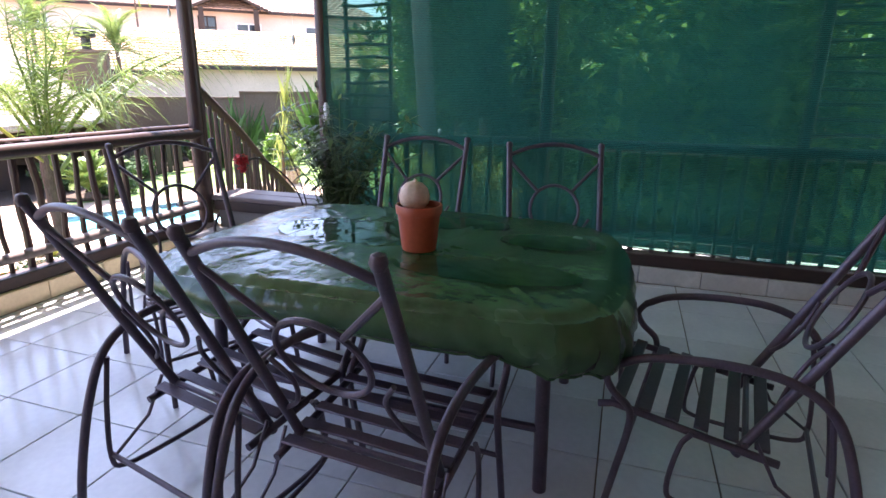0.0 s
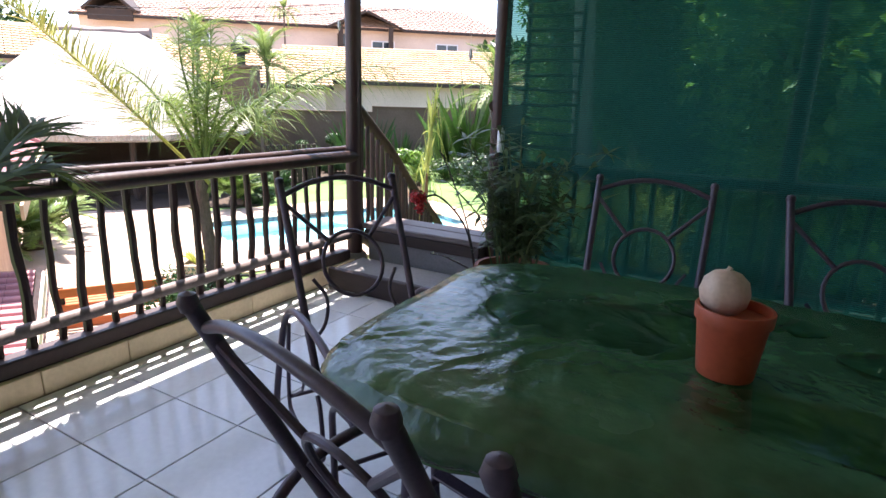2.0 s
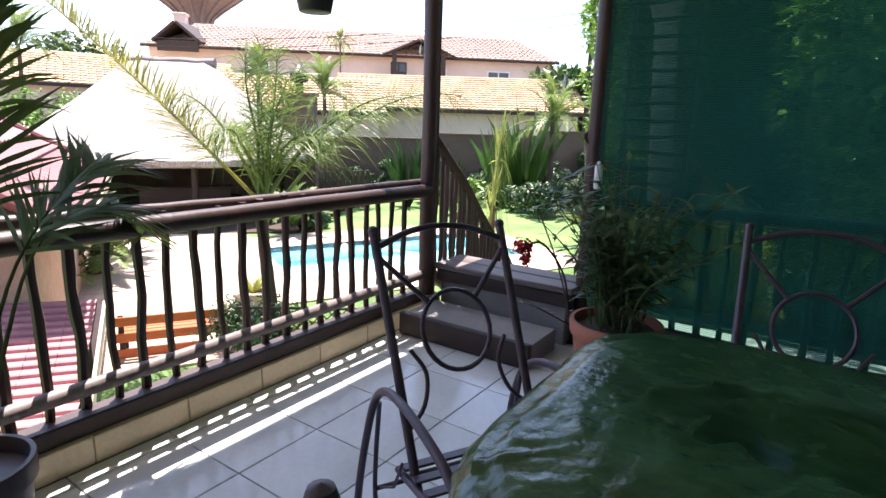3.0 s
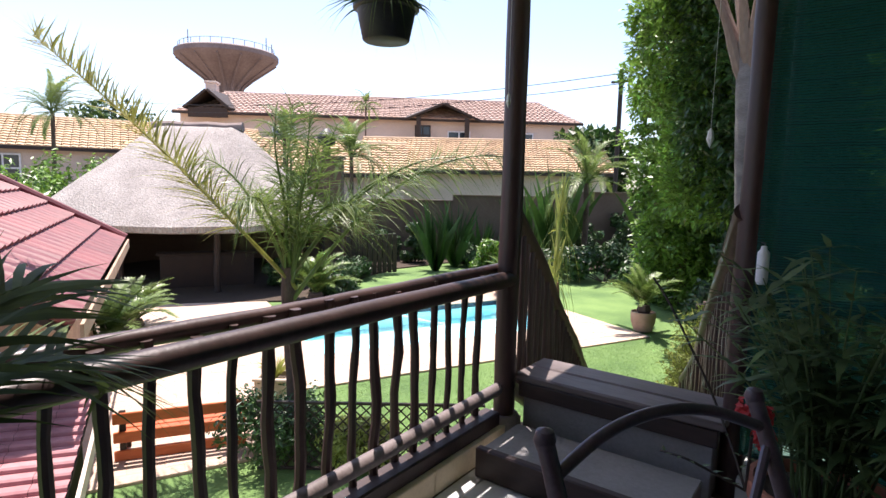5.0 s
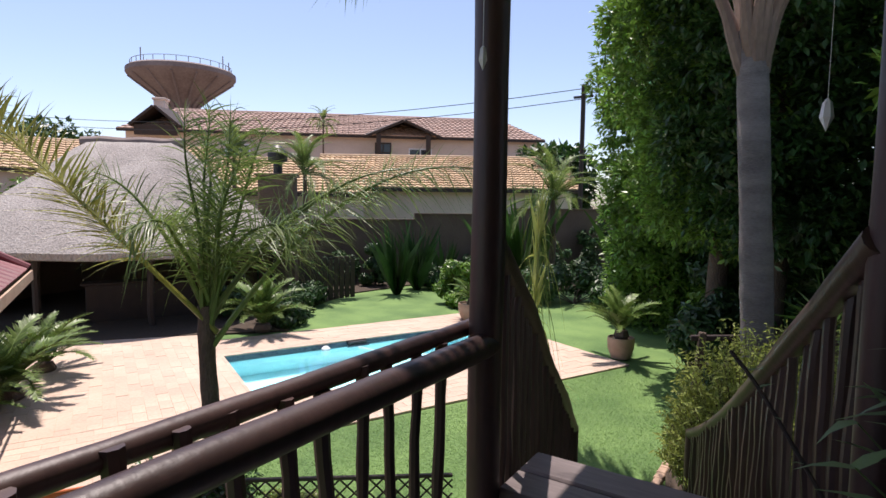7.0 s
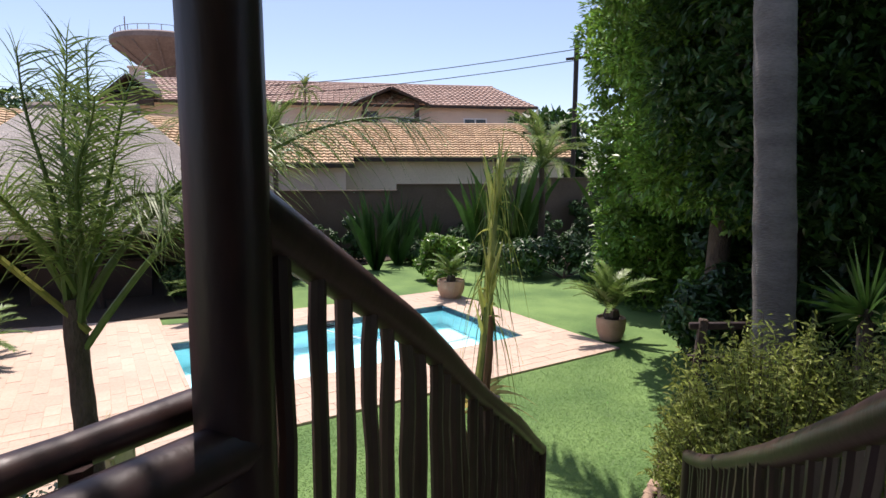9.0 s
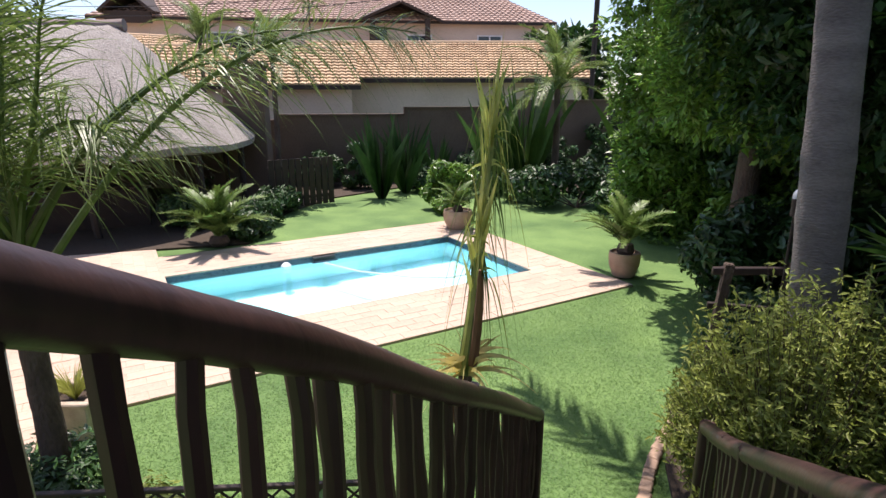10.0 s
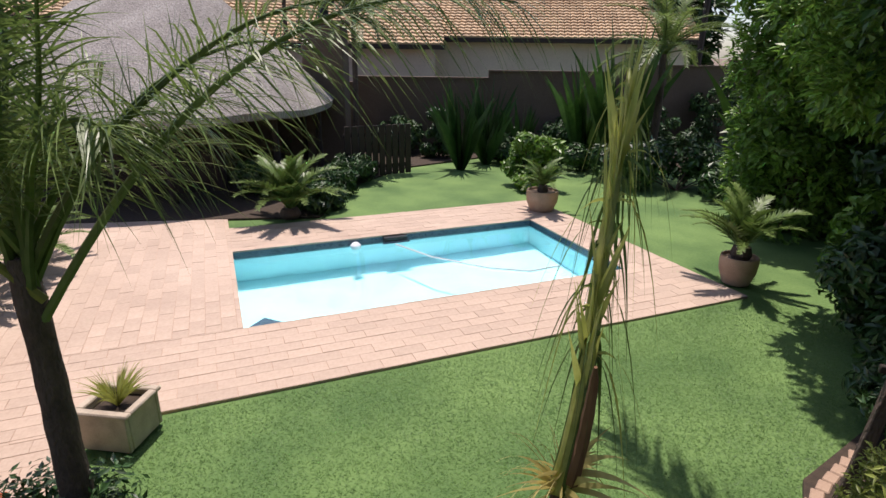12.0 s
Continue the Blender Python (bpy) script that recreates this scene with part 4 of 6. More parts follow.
def cane_plant():
    p = thing("cane_palm", Matrix.Translation((-3.85, 7.58, G)), "tall thin young palm with a drooping pale leaf tuft", "plant")
    stem(p, [(0.03, -0.02, 0), (0.0, 0.0, 0.8), (-0.02, 0.02, 1.58)], (0.058, 0.045))
    spine = curve([(-0.02, 0.02, 1.55), (0.0, 0.09, 2.0), (-0.08, 0.30, 2.5), (-0.20, 0.62, 3.0), (-0.385, 1.03, 3.43)], 6)
    part("spear_leaf", Geo().tube(spine, [0.046 * (1 - i / 24) ** 0.7 + 0.004 for i in range(25)], 9, wobble=0.1), REED, p, "yellow-green bundled leaf stalks")
    for k in range(7):
        a = k * 0.9
        o = Vector((math.cos(a), math.sin(a), 0)) * 0.038
        part("leaf_stalk", Geo().tube([q + o * (1 - 0.03 * i) for i, q in enumerate(spine[:16 + k])], [0.016 - 0.0006 * i for i in range(16 + k)], 6), REED if k % 2 else CYCAD, p)
    part("dry_sheath", Geo().tube(curve([(0.03, 0.02, 1.62), (0.06, 0.02, 1.85), (0.085, 0.0, 2.1), (0.10, -0.03, 2.24)], 4), [0.030, 0.032, 0.031, 0.030, 0.029, 0.027, 0.026, 0.024, 0.022, 0.018, 0.016, 0.012, 0.008], 7, wobble=0.2), DRYLEAF, p, "dry brown leaf sheath")
    part("cut_stub", Geo().tube([(0.0, 0.0, 1.14), (-0.06, -0.02, 1.24), (-0.10, -0.04, 1.40)], [0.026, 0.026, 0.019], 7), DRYLEAF, p)
    rnd = random.Random(2)
    for i in range(190):
        g = Geo()
        if i < 46:                                   # dry rosette
            z, k, dr, up, mt, w = rnd.uniform(0.0, 0.06), rnd.uniform(0.20, 0.50), rnd.uniform(0.15, 0.5), rnd.uniform(0.12, 0.42), STRAW, rnd.uniform(0.024, 0.040)
        elif i < 100:                                # blades that hug the stalks
            z, k, dr, up, mt, w = rnd.uniform(0.25, 0.85), rnd.uniform(0.05, 0.13), rnd.uniform(0.0, 0.10), rnd.uniform(0.3, 0.6), REED, rnd.uniform(0.020, 0.040)
        else:                                        # hanging leaflets
            z, k, dr, up, mt, w = rnd.uniform(0.35, 0.95), rnd.uniform(0.10, 0.34), rnd.uniform(0.5, 1.25), rnd.uniform(0.12, 0.35), (REED, CYCAD, FROND)[i % 3], rnd.uniform(0.014, 0.028)
        b0 = spine[min(24, int(z * 24))]
        a = rnd.uniform(0, 6.28)
        g.blade(b0, b0 + Vector((math.cos(a) * k, math.sin(a) * k, up)), w, (math.sin(a), -math.cos(a), 0.5), droop=dr, n=8)
        part("leaf", g, mt, p)
    return p


DRYLEAF = mat("dry brown palm sheath", (0.10, 0.045, 0.02), (0.24, 0.12, 0.055), rough=0.8, scale=5, fine=40, stretch=(1, 1, 0.2), bump=0.5, distance=0.006)
STRAW = mat("straw coloured leaf", (0.45, 0.38, 0.12), (0.70, 0.60, 0.26), rough=0.6, scale=4, fine=30, bump=0.0, per_object=0.2, trans=0.3)
cane_plant()


def king_palm():
    p = thing("king_palm", Matrix.Translation((-2.17, 9.35, G)), "tall palm with a smooth ringed grey trunk", "palm tree")

    def lean(z):
        return -0.065 * (z - 2.0)
    prof = []
    for i in range(60):
        z = 4.7 * i / 59
        prof.append((0.175 + 0.05 * math.exp(-z / 0.35) - 0.020 * min(1, z / 2) - 0.003 * z + (0.004 if i % 5 == 0 else 0) + 0.004 * noise.noise((z * 3, 0, 2)), z))
    prof += [(0.138, 4.78), (0.15, 4.95)]
    g = Geo().lathe(prof, seg=24, wob=0.06)
    g.v = [(x + lean(z), y, z) for x, y, z in g.v]
    part("trunk", g, BARK, p)
    for k in range(11):
        a = k * 2.4 + 0.3
        c, sn = math.cos(a), math.sin(a)
        z0 = 4.55 + 0.05 * (k % 4)
        part("leaf_base", Geo().tube(curve([(lean(4.6) + 0.085 * c, 0.085 * sn, z0), (lean(5) + 0.13 * c, 0.13 * sn, z0 + 0.22), (lean(5.2) + 0.25 * c, 0.25 * sn, z0 + 0.62), (lean(5.2) + 0.55 * c, 0.55 * sn, z0 + 1.3)], 4), [0.062 + 0.016 * math.sin(math.pi * min(1, i / 8)) - 0.002 * i for i in range(13)], 8, wobble=0.16, seed=k), SHEATH, p)
    n = 11
    for k in range(n):
        a = 2 * math.pi * (k + 0.5) / n + math.radians(4)
        d = Vector((math.cos(a), math.sin(a), 0))
        low = max(0.0, -d.x) ** 8
        tip = Vector((-0.2, -0.35 * low, 7.5 - 1.40 * low)) + d * (4.2 + 0.8 * low + 0.3 * math.sin(k * 2.1)) + Vector((0, 0, 0.4 * math.sin(k * 1.7) * (1 - low)))
        part("frond", frond_between(Vector((-0.2, 0, 5.5)) + d * 0.35, tip, 0.9, 84, 0.80, 0.048, 0.55, k + 80, 0.03), FROND, p)
    return p


king_palm()


def broad_tree(x, y, h, r, label, seed, count=9000, size=0.20, material=LEAF, low=0.0):
    t = thing("tree", Matrix.Translation((x, y, G)), label, "tree")
    rnd = random.Random(seed)
    stem(t, [(0, 0, 0), (0.1, 0.05, h * 0.3), (0, 0.1, h * 0.6), (0.05, 0, h * 0.85)], (0.22, 0.05))
    for k in range(5):
        a = rnd.uniform(0, 6.28)
        z = h * rnd.uniform(0.3, 0.65)
        stem(t, [(0, 0, z), (math.cos(a) * r * 0.35, math.sin(a) * r * 0.35, z + h * 0.12), (math.cos(a) * r * 0.75, math.sin(a) * r * 0.75, z + h * 0.2)], (0.09, 0.02), name="limb")
    crown_shell, crown_core = [], []
    n = int(26 + 16 * r * (h - low) * 0.55)
    for i in range(n):
        q = (i + 0.5) / n
        z = low + (h - low) * q
        rr = r * (0.55 + 0.5 * math.sin(math.pi * (0.05 + 0.70 * q))) * (1 if q < 0.8 else math.sqrt(max(0.05, 1 - ((q - 0.8) / 0.21) ** 2)))
        a = i * 2.39996 + rnd.uniform(-0.3, 0.3)
        br = rnd.uniform(0.26, 0.56) * (0.5 + 0.25 * r)
        off = max(0.0, rr * rnd.uniform(0.74, 1.06) - br * 0.6)
        crown_shell.append((math.cos(a) * off, math.sin(a) * off, z, br * 1.15, br * 1.15, br * 0.8))
    for i in range(12):
        z = low + (h - low) * (i + 0.5) / 13
        a = i * 2.1
        crown_core.append((math.cos(a) * r * 0.3, math.sin(a) * r * 0.3, z, r * 0.42, r * 0.42, r * 0.4))
    g = leaf_clumps(Geo(), crown_shell, int(count * 0.8), size, seed)
    leaf_cloud(g, crown_core, int(count * 0.2), size * 1.3, seed + 1)
    part("crown", g, material, t, smooth=False)
    return t


broad_tree(-5.1, 18.9, 9.6, 1.7, "tall dense leafy green tree on the garden boundary", 1, 40000, 0.13)
broad_tree(-1.6, 18.4, 10.0, 2.2, "tall dense dark leafy tree behind the palm", 2, 40000, 0.13, LEAF)
# LEAFMID darkens this crown by colour for the shade behind the palm.
broad_tree(1.2, 16.5, 9.5, 2.4, "tall leafy tree behind the palm, shade put into its leaf colour", 3, 26000, 0.17, LEAFMID)
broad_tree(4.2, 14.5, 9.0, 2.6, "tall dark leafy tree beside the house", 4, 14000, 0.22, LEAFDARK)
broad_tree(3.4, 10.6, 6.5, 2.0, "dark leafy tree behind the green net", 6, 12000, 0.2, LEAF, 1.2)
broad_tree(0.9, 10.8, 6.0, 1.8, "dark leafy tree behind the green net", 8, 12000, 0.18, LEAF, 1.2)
# LEAFDARK gives this crown its shaded side by colour.
broad_tree(-2.25, 13.2, 9.5, 1.8, "leafy tree with a high crown over the shaded bed, shade in its leaf colour", 21, 40000, 0.11, LEAFDARK, 2.6)
broad_tree(-3.2, 14.4, 8.8, 1.9, "tall spreading leafy tree shading the lawn", 9, 60000, 0.10, LEAF, 2.7)


def bush(x, y, rx, ry, h, label, seed, count, size, material, z=G, long=1.6):
    b = thing("shrub", Matrix.Translation((x, y, z)), label, "shrub")
    rnd = random.Random(seed)
    blobs = []
    for _ in range(26):
        a, k = rnd.uniform(0, 6.28), math.sqrt(rnd.uniform(0, 0.7))
        br = 0.34 * min(rx, ry, h) * rnd.uniform(0.8, 1.3)
        blobs.append((math.cos(a) * rx * k, math.sin(a) * ry * k, br * 0.8 + (h - 1.8 * br) * rnd.uniform(0, 1) * (1 - 0.35 * k), br, br, br))
    g = Geo()
    for bl in blobs[:10]:
        g.tube([(0, 0, 0), (bl[0] * 0.5, bl[1] * 0.5, bl[2] * 0.6), bl[:3]], [0.02, 0.014, 0.006], 5)
    part("branchwork", g, TRUNK, b)
    crown_part(b, blobs, count, size, material, seed, "foliage", long)
    return b


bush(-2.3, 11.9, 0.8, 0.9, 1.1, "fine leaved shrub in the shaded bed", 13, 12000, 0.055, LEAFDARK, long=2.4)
# Undergrowth in LEAFDARK: the gloom under the crowns is in the leaf colour.
bush(-2.7, 13.6, 1.0, 0.9, 2.2, "dense undergrowth below the trees, shade put into its leaf colour", 85, 9000, 0.10, LEAFDARK)
bush(-0.6, 14.4, 1.7, 1.5, 4.6, "dense undergrowth below the trees, shade put into its leaf colour", 81, 9000, 0.16, LEAFDARK)
bush(-2.4, 17.6, 1.9, 1.5, 4.8, "dense undergrowth below the trees, shade put into its leaf colour", 82, 9000, 0.16, LEAFDARK)
bush(-4.4, 19.9, 2.2, 1.4, 4.2, "dense undergrowth below the trees, shade put into its leaf colour", 83, 9000, 0.16, LEAFDARK)
bush(1.3, 12.2, 1.7, 1.5, 4.4, "dense undergrowth below the trees, shade put into its leaf colour", 84, 8000, 0.16, LEAFDARK)
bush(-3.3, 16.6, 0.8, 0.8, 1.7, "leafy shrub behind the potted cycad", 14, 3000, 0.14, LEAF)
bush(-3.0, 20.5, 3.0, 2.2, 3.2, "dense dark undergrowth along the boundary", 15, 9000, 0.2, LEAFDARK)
bush(-15.6, 19.6, 0.55, 0.55, 2.0, "clipped round dark topiary shrub", 16, 5000, 0.08, LEAFDARK)
bush(-10.9, 18.2, 0.8, 0.7, 1.7, "flowering leafy shrub against the boundary wall", 17, 3000, 0.13, LEAF)
bush(-8.0, 20.6, 2.6, 1.2, 1.5, "low planted border along the boundary wall", 18, 5000, 0.13, LEAFDARK)
bush(-12.5, 20.8, 2.6, 0.9, 1.0, "low planted border along the boundary wall", 19, 4000, 0.13, LEAFDARK)
bush(-6.6, 6.0, 0.8, 0.7, 0.9, "low shrub round the foot of the date palm", 20, 5000, 0.05, LEAFDARK)
bush(-5.7, 6.5, 0.5, 0.45, 0.6, "low green shrub below the railing", 21, 5000, 0.045, FINELEAF)
for k, (bx, by, bh) in enumerate(((-13.2, 12.9, 0.7), (-13.9, 13.9, 0.8), (-14.7, 15.2, 0.9), (-15.0, 12.6, 1.1))):
    bush(bx, by, 0.7, 0.6, bh, "low dark planting beside the thatched shelter", 120 + k, 2200, 0.09, LEAFDARK, long=2.2)
bush(-24.0, 8.2, 2.5, 2.0, 3.6, "round leafy tree beside the thatched roof", 22, 6000, 0.2, LEAF)


def sprig_bush(x, y, rx, ry, h, label, seed, n):
    """A shrub of many thin shoots set with narrow leaves."""
    b = thing("shrub", Matrix.Translation((x, y, G)), label, "shrub")
    rnd = random.Random(seed)
    stems, leaves = Geo(), Geo()
    for _ in range(n):
        a, e = rnd.uniform(0, 6.28), math.asin(rnd.uniform(-0.1, 1.0))
        k = rnd.uniform(0.72, 1.1) + 0.12 * noise.noise((math.cos(a) * 2, math.sin(a) * 2, e * 2 + seed))
        tip = Vector((math.cos(a) * math.cos(e) * rx * k, math.sin(a) * math.cos(e) * ry * k, h * 0.42 + math.sin(e) * h * 0.58 * k))
        base = Vector((tip.x * 0.35, tip.y * 0.35, tip.z * 0.35))
        mid = base.lerp(tip, 0.55) + Vector((0, 0, 0.10 * h * rnd.random()))
        stems.tube([base, mid, tip], [0.006, 0.004, 0.001], 4)
        for _ in range(64):
            t = rnd.uniform(0.35, 1.0)
            q = base.lerp(mid, t / 0.6) if t < 0.6 else mid.lerp(tip, (t - 0.6) / 0.4)
            d = Vector((rnd.gauss(0, 1), rnd.gauss(0, 1), rnd.gauss(0.3, 0.8))).normalized()
            ll = rnd.uniform(0.03, 0.075)
            w = d.orthogonal().normalized() * ll * 0.13
            q = q + Vector((rnd.uniform(-1, 1), rnd.uniform(-1, 1), rnd.uniform(-1, 1))) * 0.03
            leaves.add([q, q + d * ll * 0.5 + w, q + d * ll + Vector((0, 0, -0.01)), q + d * ll * 0.5 - w], [(0, 1, 2, 3)])
    part("branchwork", stems, TRUNK, b)
    part("foliage", leaves, FINELEAF, b, smooth=False)
    return b


def strap_plant(x, y, z, n, length, seed, label, material=LEAF, width=0.09, spread=0.75):
    p = thing("strap_leaf_plant", Matrix.Translation((x, y, z)), label, "plant")
    rnd = random.Random(seed)
    g = Geo()
    for i in range(n):
        a = rnd.uniform(0, 6.28)
        k = rnd.uniform(spread / 3, spread)
        ll = length * rnd.uniform(0.7, 1.1)
        g.blade((0, 0, 0), (math.cos(a) * ll * k, math.sin(a) * ll * k, ll), width, (math.sin(a), -math.cos(a), 0.3), droop=ll * k * 0.7, n=6)
    part("foliage", g, material, p)
    return p


sprig_bush(-2.15, 8.75, 0.76, 0.5, 2.2, "fine leaved yellow-green shrub beside the stair", 11, 420)
sprig_bush(-1.35, 8.9, 0.8, 0.6, 2.4, "fine leaved yellow-green shrub under the palm", 12, 420)
sprig_bush(-2.6, 9.3, 0.4, 0.5, 1.5, "fine leaved yellow-green shrub at the edge of the bed", 31, 240)
strap_plant(-14.0, 20.2, G, 26, 3.0, 3, "strelitzia with long paddle shaped leaves by the wall", LEAFDARK, 0.34, 0.4)
strap_plant(-13.2, 20.9, G, 20, 2.4, 4, "strelitzia with long paddle shaped leaves by the wall", LEAFDARK, 0.30, 0.4)
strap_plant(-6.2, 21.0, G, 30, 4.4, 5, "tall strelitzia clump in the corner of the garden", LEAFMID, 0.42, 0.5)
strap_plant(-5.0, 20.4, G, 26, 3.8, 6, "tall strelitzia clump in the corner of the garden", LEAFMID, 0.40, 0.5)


def yucca(x, y, h, n, length, seed, label):
    p = thing("yucca", Matrix.Translation((x, y, G)), label, "plant")
    stem(p, [(0, 0, 0), (0.03, 0.02, h * 0.5), (0, 0, h)], (0.075, 0.06))
    rnd = random.Random(seed)
    for _ in range(n):
        a, e = rnd.uniform(0, 6.28), radians(rnd.uniform(-35, 85))
        l = length * rnd.uniform(0.75, 1.1)
        d = Vector((math.cos(a) * math.cos(e), math.sin(a) * math.cos(e), math.sin(e)))
        part("leaf", Geo().blade(Vector((0, 0, h - 0.05)) + d * 0.04, Vector((0, 0, h)) + d * l, 0.045, (math.sin(a), -math.cos(a), 0.2), droop=0.12 * l * math.cos(e), n=4), LEAFMID, p)
    return p


yucca(-1.52, 10.15, 2.05, 60, 0.62, 7, "spiky sword leaved yucca beside the palm trunk")
yucca(-0.75, 9.5, 1.75, 50, 0.60, 8, "spiky sword leaved yucca among the shrubs")
gl = thing("garden_lamp", Matrix.Translation((-2.37, 10.5, G)), "thin garden lamp with a pale cap behind the palm", "lamp")
part("stake", Geo().tube([(0, 0, 0), (0, 0, 2.25)], 0.014, 8), DARKWOOD, gl)
part("body", Geo().lathe([(0.0, 2.18), (0.035, 2.19), (0.04, 2.34), (0.0, 2.35)], seg=14), BEAM, gl)
part("cap", Geo().lathe([(0.036, 2.34), (0.038, 2.36), (0.034, 2.39), (0.016, 2.415), (0.0, 2.42)], seg=14), WHITE, gl)


# ---- thatched shelter ----
def lapa():
    RU = Vector((0.78, 0.626, 0))                     # direction of the short ridge
    cx, cy = -19.4, 12.55
    h = thing("thatched_shelter", Matrix.Translation((cx, cy, G)), "round open shelter with a weathered grey thatched roof", "shelter")
    prof = [(4.55, 1.78), (4.95, 1.84), (5.0, 2.0), (4.2, 2.60), (3.3, 3.18), (2.3, 3.80), (1.4, 4.38), (0.75, 4.78), (0.35, 4.96), (0.0, 5.02)]
    g = Geo()
    seg = 72
    rnd = random.Random(4)
    verts = []
    for r, z in prof:
        for a in range(seg):
            an = 2 * math.pi * a / seg
            k = 1 + 0.03 * noise.noise((math.cos(an) * 3, math.sin(an) * 3, z * 0.8))
            dz = 0.10 * noise.noise((math.cos(an) * 2.2, math.sin(an) * 2.2, 9)) if r > 4 else 0.03 * noise.noise((math.cos(an) * 5, math.sin(an) * 5, z))
            along_r, across = r * k * math.cos(an) * 0.67 + 1.1 * math.tanh(2.5 * math.cos(an)), r * k * math.sin(an)
            verts.append((along_r * RU.x - across * RU.y, along_r * RU.y + across * RU.x, z + dz))
    n = len(prof)
    g.add(verts, [(i * seg + a, i * seg + (a + 1) % seg, (i + 1) * seg + (a + 1) % seg, (i + 1) * seg + a) for i in range(n - 1) for a in range(seg)] + [tuple(range(seg - 1, -1, -1))])
    part("thatch", g, THATCH, h)
    part("ridge_cap", Geo().tube([tuple(RU * q) [:2] + (5.0 + 0.02 * math.sin(q * 5),) for q in (-1.5, -0.9, -0.3, 0.3, 0.9, 1.5)], 0.17, 9, wobble=0.15), CONCRETE, h, "grey cement ridge cap")
    for i in range(10):
        a = 2 * math.pi * i / 10 + 0.2
        part("pole", Geo().tube(crooked((4.1 * math.cos(a), 4.1 * math.sin(a), 0), (4.1 * math.cos(a), 4.1 * math.sin(a), 2.0), 0.02, 6, i), 0.09, 8), DARKWOOD, h)
    for i in range(7):
        b = Geo()
        a0, a1 = radians(75 + 26 * i), radians(75 + 26 * (i + 1))
        b.slab([(3.9 * math.cos(a0), 3.9 * math.sin(a0), 0), (3.9 * math.cos(a1), 3.9 * math.sin(a1), 0), (3.9 * math.cos(a1), 3.9 * math.sin(a1), 2.1), (3.9 * math.cos(a0), 3.9 * math.sin(a0), 2.1)], 0.12)
        part("back_wall_panel", b, WALLBROWN, h, smooth=False)
    return h


lapa()
bar = thing("bar_counter", pose(-16.9, 11.3, G, 0, 0, 60), "dark wooden bar counter under the thatched roof", "counter")
part("body", Geo().box((0, 0, 0.5), (2.6, 0.5, 1.0), bevel=0.02), DARKWOOD, bar)
part("top", Geo().box((0, 0, 1.03), (2.8, 0.65, 0.06), bevel=0.02), DARKWOOD, bar)
brick_col = thing("braai_chimney", pose(-17.77, 16.8, G, 0, 0, 40), "brown plastered barbecue chimney with a black cowl beside the thatched shelter", "chimney")
part("flue", Geo().box((0, 0, 2.05), (1.25, 0.9, 4.1), bevel=0.03), WALLBROWN, brick_col)
part("hood", Geo().box((0, 0, 4.16), (1.4, 1.05, 0.12), bevel=0.03), WALLBROWN, brick_col)
part("cowl", Geo().lathe([(0.16, 4.2), (0.16, 4.62), (0.34, 4.66), (0.36, 4.95), (0.10, 5.25), (0.0, 5.28)], seg=16), BLACK, brick_col, "black steel chimney cowl")
gate = thing("garden_gate", pose(-14.75, 16.2, G, 0, 0, 70), "dark wooden double gate in the garden corner", "gate")
for k in range(10):
    part("board", Geo().box((-0.9 + 0.2 * k, 0, 0.75), (0.17, 0.04, 1.4), bevel=0.01), DARKWOOD, gate)
for z in (0.3, 1.2):
    part("rail", Geo().box((0, 0.04, z), (2.0, 0.04, 0.1), bevel=0.01), DARKWOOD, gate)

# ---- boundary wall ----
WD = Vector((0.74, 0.673, 0))
WB = Vector((-15.9, 21.6, 0))


def along(s, off=0.0):
    p = WB + WD * s + Vector((WD.y, -WD.x, 0)) * off
    return p.x, p.y


bw = tagged(new("wall_boundary"), "stepped brown plastered garden boundary wall", kind="structure")
for s0, s1, top in ((-16, -9, 2.2), (-9, -4, 2.3), (-4, 0.6, 2.5), (0.6, 4.9, 2.75), (4.9, 9.0, 3.0), (9.0, 18, 3.2)):
    part("wall_panel", Geo().prism([along(s0, -0.11), along(s1, -0.11), along(s1, 0.11), along(s0, 0.11)], G, G + top), WALLBROWN, bw, smooth=False)
    part("coping", Geo().prism([along(s0, -0.16), along(s1, -0.16), along(s1, 0.16), along(s0, 0.16)], G + top, G + top + 0.06), WALLBROWN, bw, smooth=False)


# ---- neighbouring houses ----
def tiled_slope(parent, p0, p1, q0, q1, material, rows, cols, name="roof"):
    """A roof slope from the eave p0-p1 to the ridge q0-q1, laid with lapped tile courses."""
    p0, p1, q0, q1 = (Vector(p) for p in (p0, p1, q0, q1))
    g = Geo()
    nrm = (p1 - p0).cross(q0 - p0).normalized()
    if nrm.z < 0:
        nrm = -nrm
    for r in range(rows):
        a0, a1 = p0.lerp(q0, r / rows), p1.lerp(q1, r / rows)
        b0, b1 = p0.lerp(q0, (r + 1.06) / rows), p1.lerp(q1, (r + 1.06) / rows)
        for c in range(cols):
            k0, k1 = c / cols, (c + 0.94) / cols
            A, B, C, D = a0.lerp(a1, k0), a0.lerp(a1, k1), b0.lerp(b1, k1), b0.lerp(b1, k0)
            up, lo = nrm * 0.10, nrm * 0.02
            M0, M1 = A.lerp(B, 0.35) + nrm * 0.15, D.lerp(C, 0.35) + nrm * 0.06
            g.add([A + up, M0, B + up, C + lo, M1, D + lo, A, B], [(0, 1, 4, 5), (1, 2, 3, 4), (6, 7, 2, 1, 0)])
    part(name, g, material, parent, smooth=False)


